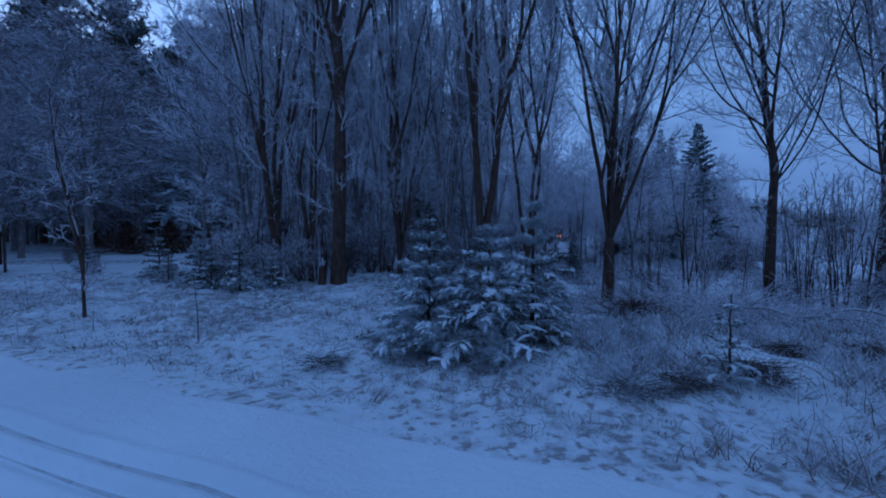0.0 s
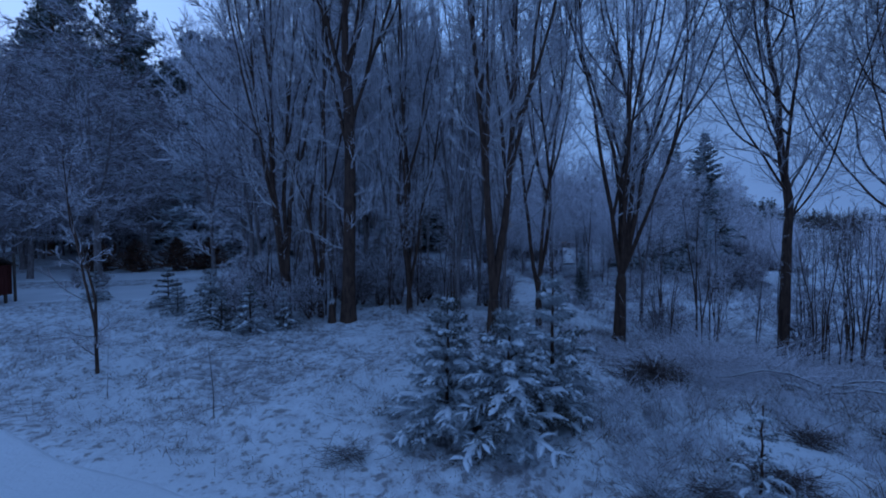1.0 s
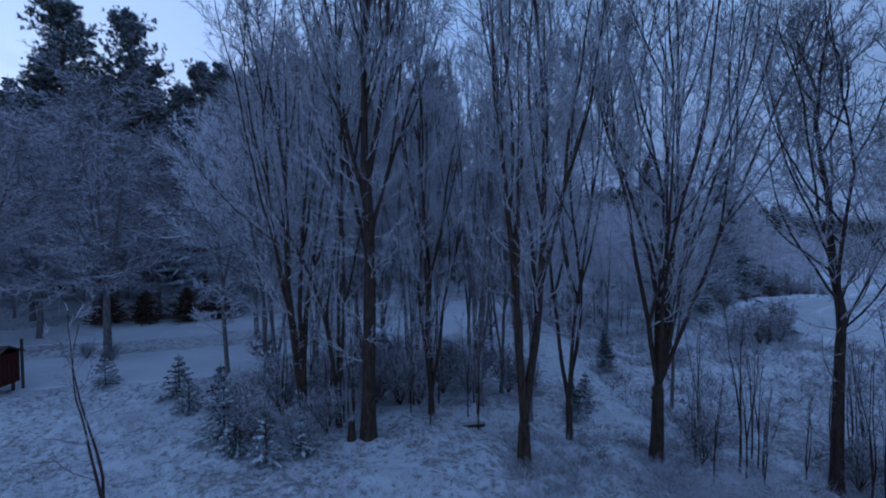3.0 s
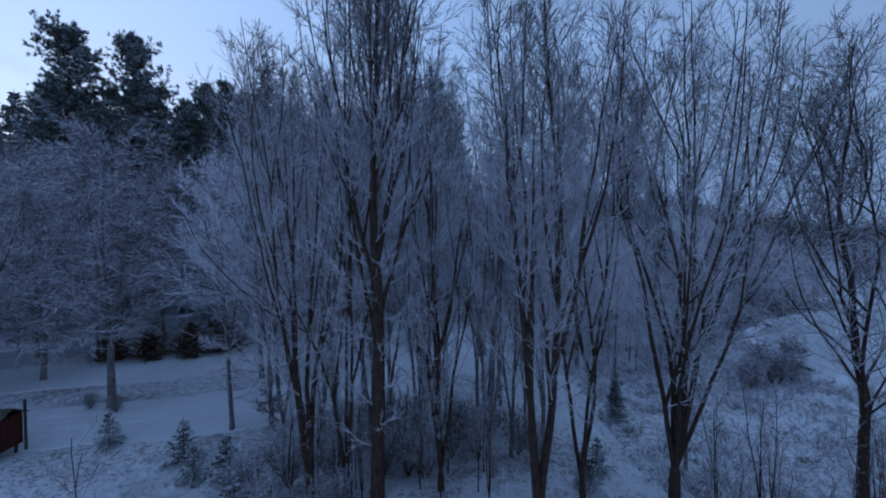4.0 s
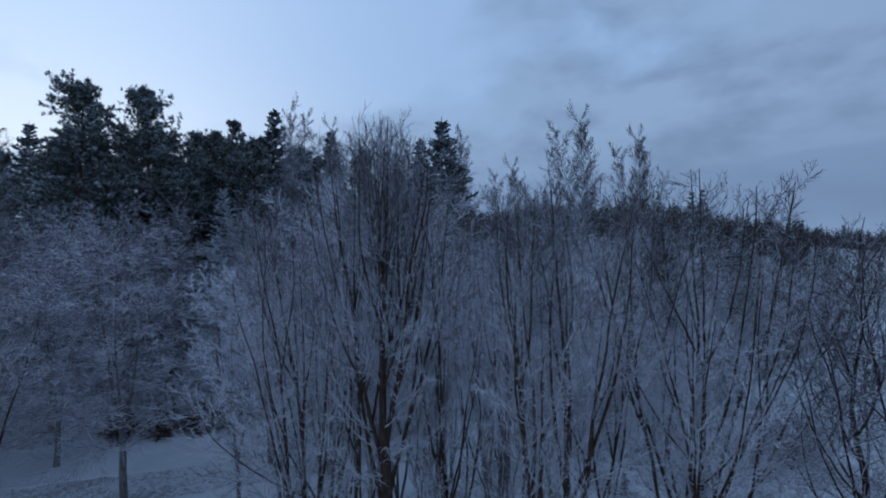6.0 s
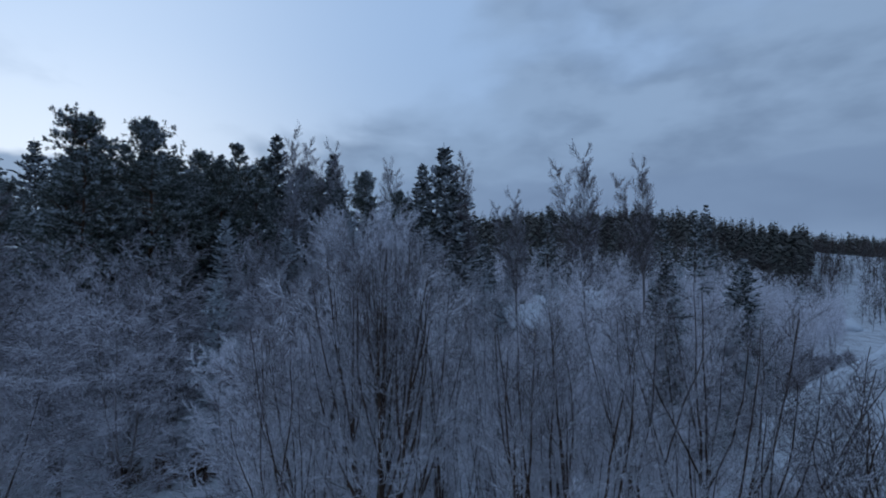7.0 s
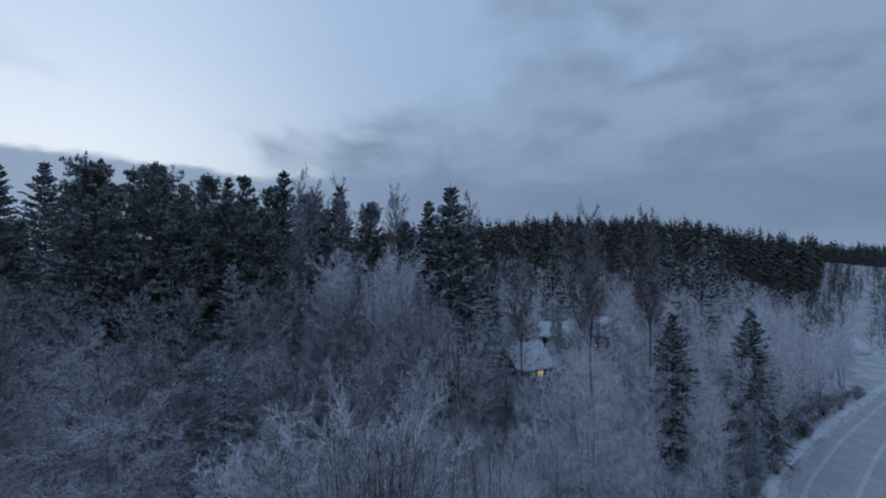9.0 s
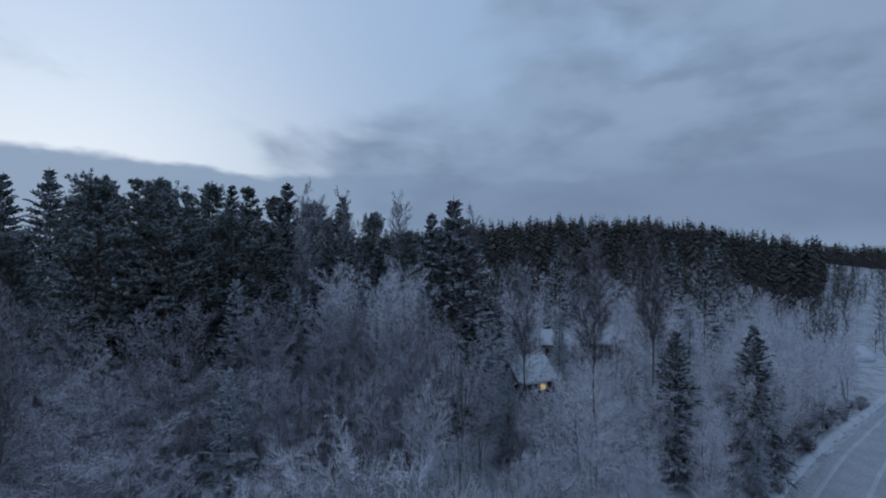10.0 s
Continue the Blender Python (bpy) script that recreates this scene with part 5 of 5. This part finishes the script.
put(stalk("sapling", "single thin bare sapling standing in the snow", 251, 1.25, 0.011, 0.06), -3.74, 6.4, 0)
STALK = put(stalk("sapling", "thin dry stalk with a few frosted shoots", 252, 0.95, 0.006, 0.07, 7), -6.0, 7.2, 0)
for x, y, scale in ((-8.9, 7.9, 1.3), (-8.2, 7.3, 0.9), (-5.1, 7.9, 0.8), (-2.9, 4.9, 0.45), (-1.8, 4.7, 0.5), (0.1, 4.0, 0.5), (0.75, 3.9, 0.42), (-4.3, 5.7, 0.4), (3.0, 9.2, 0.9), (1.9, 8.7, 0.8), (-0.1, 9.1, 0.6),
                    (-6.7, 6.6, 0.5), (5.4, 11.2, 1.1), (-9.5, 9.6, 1.0), (-1.3, 4.5, 0.35), (4.6, 5.2, 0.5)):
    again(STALK, x, y, 133 * x, scale)


# ---- brushwood and fallen branches ----
def heap(name, label, seed, count, wide, deep, high, long, radius, mat):
    """A loose heap of crossing sticks."""
    rng = np.random.default_rng(seed)
    ob = thing(name, label, "brush pile")
    u, w = rng.normal(0, 0.45, count), rng.normal(0, 0.45, count)
    start = np.stack((u * wide, w * deep, rng.random(count) * high * np.exp(-(u * u + w * w) * 1.2)), 1)
    spin = rng.random(count) * 6.28
    way = np.stack((np.cos(spin), np.sin(spin), rng.normal(0.12, 0.25, count)), 1)
    p, r = grow(rng, start, way, rng.uniform(0.4, 1.2, count) * long, np.full(count, radius), np.full(count, radius * 0.4), 5, 0.12, -0.05)
    p[..., 2] = np.maximum(p[..., 2], -0.03)
    s = sprout(rng, p, r, 3, 0.3, 1.0, 40, 0.4, 0.3)
    p2, r2 = grow(rng, s[0], s[1], s[2], np.full(len(s[2]), radius * 0.5), np.full(len(s[2]), radius * 0.3), 3, 0.1, 0.0)
    for k in range(8):
        v, q = tubes([(p[k:k + 1], r[k:k + 1] * 1.6)], 5)
        part("branch", mesh_of("branch", v, q), M_LIMB, ob)
    v, q = tubes([(p[8:], r[8:]), (p2, r2)], 3)
    tagged(part("tangle", mesh_of("tangle", v, q), mat, ob), kind="stuff")
    return ob


put(heap("brush_pile", "low heap of dark brown twigs in the snow", 261, 440, 0.60, 0.32, 0.36, 0.5, 0.0075, M_TWIG_BROWN), 3.45, 7.6, 20)
put(heap("brush_pile", "wide heap of frosted cut branches", 262, 900, 2.2, 1.5, 0.42, 1.5, 0.0065, M_TWIG), 5.6, 8.2, -25)
put(heap("brush_pile", "heap of cut branches under the trees", 263, 420, 1.6, 0.8, 0.55, 1.2, 0.008, M_TWIG), 6.2, 10.4, 10)
put(heap("brush_pile", "small tangle of dark twigs by the road", 264, 120, 0.35, 0.22, 0.16, 0.4, 0.004, M_TWIG_DARK), 1.95, 4.25, 0)
put(heap("brush_pile", "small tangle of dark twigs on the snow", 265, 110, 0.3, 0.2, 0.2, 0.35, 0.004, M_TWIG_DARK), -1.4, 5.2, 0)
tussock = put(heap("brush_pile", "dark tussock of dead stalks in the snow", 266, 160, 0.26, 0.2, 0.16, 0.3, 0.005, M_TWIG_BROWN), 3.3, 4.45, 0)
again(tussock, 4.45, 5.5, 80, 0.9)
again(tussock, 2.55, 4.3, 150, 0.8)
again(tussock, 5.6, 5.4, 220, 1.0)


def fallen_branch(name, label, seed, start, end, radius):
    """A long thin fallen stem with snow along its back."""
    rng = np.random.default_rng(seed)
    ob = thing(name, label, "branch", (start[0], start[1], land(*start)), group="fallen branches")
    f = np.linspace(0, 1, 9)
    dx, dy = end[0] - start[0], end[1] - start[1]
    z = np.array([land(start[0] + dx * k, start[1] + dy * k) - land(*start) for k in f]) + 0.05 + 0.22 * np.sin(f * np.pi) * rng.uniform(0.3, 1.0)
    p = np.stack((f * dx + rng.normal(0, 0.03, 9), f * dy + rng.normal(0, 0.03, 9), z), 1)[None]
    r = np.linspace(radius, radius * 0.4, 9)[None]
    v, q = tubes([(p, r)], 6)
    part("stem", mesh_of("stem", v, q), M_LIMB, ob)
    s = sprout(rng, p, r, 9, 0.3, 1.0, 38, 0.22, 0.3)
    p2, r2 = grow(rng, s[0], s[1], s[2], np.full(9, radius * 0.4), np.full(9, radius * 0.15), 5, 0.1, 0.03)
    v, q = tubes([(p2, r2)], 3)
    tagged(part("brushwood", mesh_of("brushwood", v, q), M_TWIG, ob), kind="stuff")
    return ob


LOG = "long thin fallen branch lying in frosted brushwood"
for k, (a, b, r) in enumerate((((4.7, 9.4), (7.6, 6.9), 0.035), ((4.6, 8.5), (7.0, 6.4), 0.03), ((5.0, 9.9), (8.2, 7.6), 0.028), ((5.6, 7.5), (6.9, 6.3), 0.04), ((3.9, 10.3), (6.3, 9.6), 0.03), ((6.2, 7.3), (7.4, 5.9), 0.025))):
    fallen_branch("fallen_branch", LOG, 270 + k, a, b, r)
fallen_branch("fallen_log", "dark fallen log lying in the snow", 640, (10.6, 45.1), (17.9, 50.4), 0.12)

# broken stump beside the thick trunk
rng = np.random.default_rng(281)
stump = thing("tree_stump", "short broken rotten stump beside the thick trunk", "stump", (-3.66, 12.75, land(-3.66, 12.75)))
a = np.arange(14) * 2 * np.pi / 14
ring = [np.stack((np.cos(a) * r * (1 + 0.12 * np.sin(3 * a)), np.sin(a) * r * (1 + 0.1 * np.cos(2 * a)), np.full(14, z)), 1) for r, z in ((0.15, -0.1), (0.11, 0.15), (0.09, 0.5))]
top = ring[-1].copy()
top[:, 2] += 0.14 + 0.16 * rng.random(14)
core = np.stack((np.cos(a) * 0.07, np.sin(a) * 0.07, np.full(14, 0.42)), 1)
v = np.concatenate(ring + [top, core])
i = np.arange(14)
j = np.roll(i, -1)
q = np.concatenate([np.stack((i + 14 * k, j + 14 * k, j + 14 * (k + 1), i + 14 * (k + 1)), 1) for k in range(4)])
part("stump_body", mesh_of("stump_body", v, q), M_BARK, stump)
lying = thing("log", "short dark log lying in the snow", "log", (-0.16, 14.0, land(-0.16, 14.0) + 0.06), 12)
v, q = tubes([(np.array([[[-0.35, 0, 0], [0, 0.02, 0.01], [0.4, 0, 0.0]]]), np.array([[0.09, 0.085, 0.08]]))], 9)
part("log_body", mesh_of("log_body", v, q), M_BARK, lying)


# ---- red shed and houses ----
def box(bm, x0, x1, y0, y1, z0, z1):
    """A box added to a bmesh, with slightly eased edges."""
    made = bmesh.ops.create_cube(bm, size=1.0, matrix=Matrix.Translation(((x0 + x1) / 2, (y0 + y1) / 2, (z0 + z1) / 2)) @ Matrix.Diagonal((x1 - x0, y1 - y0, z1 - z0, 1)))
    edges = list({e for v in made["verts"] for e in v.link_edges})
    bmesh.ops.bevel(bm, geom=edges, offset=min(0.012, 0.2 * min(x1 - x0, y1 - y0, z1 - z0)), segments=1, affect="EDGES")


def boxed(*args):
    bm = bmesh.new()
    box(bm, *args)
    return bm


def gable(half, wide, deep, eaves, ridge, thick, over, bm=None):
    """A pitched slab pair: ridge along x, from -wide to wide; slopes fall to y = -deep and deep."""
    bm = bm or bmesh.new()
    drop = (ridge - eaves) / deep
    for sign in (-1, 1):
        rim = [(0.0, ridge), (sign * (deep + over), eaves - over * drop)]
        v = [bm.verts.new((x, y, z + t)) for x in (-wide - over, wide + over) for y, z in rim for t in (0.0, thick)]
        for f in ((0, 2, 3, 1), (4, 5, 7, 6), (0, 1, 5, 4), (2, 6, 7, 3), (1, 3, 7, 5), (0, 4, 6, 2)):
            bm.faces.new([v[k] for k in f])
    bmesh.ops.recalc_face_normals(bm, faces=bm.faces)
    return bm


def house(label, x, y, turn, wide, deep, eaves, ridge, windows, wall=None, base=None):
    """A small gabled house: board walls, snow on the roof, framed windows on the front (-y)."""
    z = land(x, y) if base is None else base
    h = thing("house", label, "house", (x, y, z), turn)
    bm = bmesh.new()
    box(bm, -wide - 0.05, wide + 0.05, -deep - 0.05, deep + 0.05, -0.6, 0.3)
    part("foundation", bm, M_STONE, h)
    bm = bmesh.new()
    box(bm, -wide, wide, -deep, deep, 0.3, eaves)
    for sx in (-1, 1):
        a = [bm.verts.new((sx * (wide - k * 0.15), yy, zz)) for k in (0, 1) for yy, zz in ((-deep, eaves), (deep, eaves), (0, ridge - 0.02))]
        for f in ((0, 1, 2), (3, 5, 4), (0, 3, 4, 1), (1, 4, 5, 2), (2, 5, 3, 0)):
            bm.faces.new([a[k] for k in f])
    bmesh.ops.recalc_face_normals(bm, faces=bm.faces)
    walls = part("wall", bm, wall or M_RED, h, "dark red painted boards")
    count = int(wide * 2 / 0.4)
    bm = bmesh.new()
    for k in range(count + 1):
        xx = -wide + 0.02 + k * (wide * 2 - 0.04) / count
        box(bm, xx - 0.03, xx + 0.03, -deep - 0.03, -deep + 0.01, 0.3, eaves)
    tagged(part("cover_strips", bm, wall or M_RED, walls), kind="stuff")
    part("roof", gable(0, wide, deep, eaves, ridge, 0.12, 0.45), M_DARKWOOD, h)
    part("roof_snow", gable(0, wide, deep, eaves + 0.125, ridge + 0.125, 0.22, 0.42), M_CLEAN, h, "thick smooth snow on the roof")
    for wx, wz, ww, wh, lit_up in windows:
        frame_part = new("window")
        frame_part.parent = h
        bm = bmesh.new()
        for x0, x1, z0, z1 in ((wx - ww / 2 - 0.1, wx - ww / 2, wz - 0.1, wz + wh + 0.1), (wx + ww / 2, wx + ww / 2 + 0.1, wz - 0.1, wz + wh + 0.1),
                               (wx - ww / 2, wx + ww / 2, wz - 0.1, wz), (wx - ww / 2, wx + ww / 2, wz + wh, wz + wh + 0.1), (wx - 0.02, wx + 0.02, wz, wz + wh)):
            box(bm, x0, x1, -deep - 0.09, -deep + 0.02, z0, z1)
        part("window_frame", bm, M_WHITE, frame_part, "white painted frame")
        part("pane", boxed(wx - ww / 2, wx + ww / 2, -deep - 0.05, -deep - 0.03, wz, wz + wh), M_LAMP if lit_up else M_GLASS, frame_part, "pane lit yellow from inside" if lit_up else "")
    part("chimney", boxed(wide * 0.3, wide * 0.3 + 0.5, 0.2, 0.7, ridge - 0.8, ridge + 0.8), M_STONE, h)
    return h


house("small house with a snowy roof and a lit yellow window", 6.5, 60.9, 28, 2.7, 2.9, 5.2, 7.6, ((0.8, 3.9, 0.8, 1.2, True), (-1.3, 3.9, 0.8, 1.2, False), (0.8, 1.0, 0.85, 1.25, False), (-1.3, 1.0, 0.85, 1.25, False)))
house("low red outbuilding with a snowy roof among trees", 16.8, 89.5, -8, 3.2, 2.4, 2.8, 4.9, ((-1.4, 1.2, 0.8, 0.9, False), (1.2, 1.2, 0.8, 0.9, False)))
red_house = house("red house with a snowy roof and orange porch lamps", 24.8, 91.0, -12, 3.0, 2.8, 3.2, 5.9, ((-1.2, 1.0, 0.9, 1.1, False), (1.4, 1.0, 0.9, 1.1, False)))
for k in range(3):
    part("porch_lamp", boxed(-0.9 + k * 0.55, -0.72 + k * 0.55, -2.98, -2.86, 0.75, 0.93), M_ORANGE, red_house, "glowing orange lamp")

shed = thing("shed", "small red board shed on short legs in the snow", "shed", (-18.4, 16.2, land(-18.4, 16.2)), 8)
bm = bmesh.new()
box(bm, -0.85, 0.85, -0.55, 0.55, 0.32, 1.5)
body = part("body", bm, M_RED, shed, "dark red painted boards")
for k in range(9):
    part("board", boxed(-0.84 + k * 0.188, -0.68 + k * 0.188, -0.575, -0.553, 0.33, 1.48), M_RED, body)
for k in range(6):
    part("board", boxed(0.853, 0.875, -0.54 + k * 0.183, -0.38 + k * 0.183, 0.33, 1.48), M_RED, body)
part("roof", gable(0, 0.85, 0.55, 1.5, 1.78, 0.04, 0.14), M_DARKWOOD, shed, "dark weathered roof boards")
for sx in (-0.75, 0.66):
    for sy in (-0.47, 0.38):
        part("leg", boxed(sx, sx + 0.09, sy, sy + 0.09, -0.15, 0.33), M_DARKWOOD, shed)
part("post", boxed(0.92, 1.0, 0.5, 0.58, -0.15, 1.95), M_DARKWOOD, shed)


# ---- ploughed heap of snow by the lane ----
mound = bmesh.new()
bmesh.ops.create_icosphere(mound, subdivisions=4, radius=1.0)
for vert in mound.verts:
    wave = 1 + 0.22 * noise.noise(vert.co * 1.4) + 0.07 * noise.noise(vert.co * 4.0)
    vert.co = Vector((vert.co.x * 9.5 * wave, vert.co.y * 5.0 * wave, max(vert.co.z, -0.35) * 3.0 * wave))
for face in mound.faces:
    face.smooth = True
mound_ob = part("snow_mound", mound, M_CLEAN, None)
mound_ob.matrix_basis = pose(110.5, 133.0, land(110.5, 133.0), 0, 0, 51)
tagged(mound_ob, "rounded mound of ploughed snow beside the lane", "snow mound")


# ---- dead grass ----
def tufts(name, seed, count, x0, x1, y0, y1, blades, tall, width, mat, keep):
    """Bent blades of dead grass in clumps, all in one mesh."""
    rng = np.random.default_rng(seed)
    x, y = rng.uniform(x0, x1, count * 4), rng.uniform(y0, y1, count * 4)
    ok = keep(x, y) & (0.7 * value_noise(x / 1.3, y / 1.3, seed) + 0.3 * value_noise(x / 0.5, y / 0.5, seed + 1) + 0.32 * rng.random(len(x)) > 0.60)
    x, y = x[ok][:count], y[ok][:count]
    m = len(x)
    root = np.repeat(np.stack((x, y, relief(x, y) - 0.02), 1), blades, 0) + np.concatenate((rng.normal(0, 0.05, (m * blades, 2)), np.zeros((m * blades, 1))), 1)
    way = np.concatenate((rng.normal(0, 0.5, (m * blades, 2)) + np.repeat(rng.normal(0, 0.35, (m, 2)), blades, 0), np.ones((m * blades, 1))), 1)
    length = np.repeat(rng.uniform(0.5, 1.2, m), blades) * rng.uniform(0.5, 1.2, m * blades) * tall
    p, r = grow(rng, root, way, length, np.full(m * blades, width), np.full(m * blades, width * 0.25), 4, 0.10, -0.22)
    v, q = ribbons(rng, [(p, r)])
    mesh = mesh_of(name, v, q)
    mesh.materials.append(mat)
    return new(name, mesh)


def verge(x, y):
    return along(x, y, ROAD) > ROAD_HALF + 0.15


def right_side(x, y):
    return verge(x, y) & (x + 0.4 * y > 3.2)


tagged(tufts("dead_grass", 401, 5600, -13, 12, 2.2, 15, 7, 0.19, 0.0045, M_GRASS, verge), "frosted tufts of dead grass in the snow", "grass", kind="stuff")
M_LITTER = plain("dark_plant_litter", (0.05, 0.042, 0.036), (0.14, 0.12, 0.10), 30.0, 0.9)
tagged(tufts("plant_litter", 405, 3000, -13, 11, 1.6, 12, 9, 0.07, 0.0045, M_LITTER, verge), "dark plant litter sticking out of the snow", "plant litter", kind="stuff")
tagged(tufts("tall_grass", 402, 5600, 0.5, 13, 2.0, 14, 9, 0.42, 0.0052, M_WEEDS, right_side), "taller frosted dead grass and weeds", "grass", kind="stuff")
tagged(tufts("field_grass", 403, 4200, 6, 34, 14, 42, 7, 0.6, 0.013, M_GRASS, lambda x, y: along(x, y, LANE) > 5), "frosted rough grass on open ground", "grass", kind="stuff")
tagged(tufts("lane_grass", 404, 1500, 22, 80, 26, 86, 9, 0.7, 0.016, M_GRASS, lambda x, y: (along(x, y, LANE) > 3.3) & (along(x, y, LANE) < 8)), "frosted rough grass beside the lane", "grass", kind="stuff")
rng = np.random.default_rng(305)
for k in range(26):
    d = rng.uniform(0, 1)
    x, y = 28 + 46 * d - 3.4 + rng.normal(0, 0.8), 40.2 + 40 * d + 3.4 + rng.normal(0, 0.8)
    if along(np.array(x), np.array(y), LANE) > 4.3:
        again(bush, x, y, 97 * k, rng.uniform(0.8, 1.6))


# ---- thicket along the lane ----
rng = np.random.default_rng(611)
for k in range(34):
    f = rng.uniform(0, 0.48)
    i = 0 if f < 0.2 else 1
    a, b = ((30.0, 46.5), (39.5, 56.0)) if i == 0 else ((39.5, 56.0), (63.0, 79.5))
    g = f / 0.2 if i == 0 else (f - 0.2) / 0.42
    x, y = a[0] + (b[0] - a[0]) * g, a[1] + (b[1] - a[1]) * g
    x, y = x - 0.65 * rng.uniform(0.0, 4.0), y + 0.75 * rng.uniform(0.0, 4.0)
    again(bush, x, y, rng.uniform(0, 360), rng.uniform(1.3, 2.5))
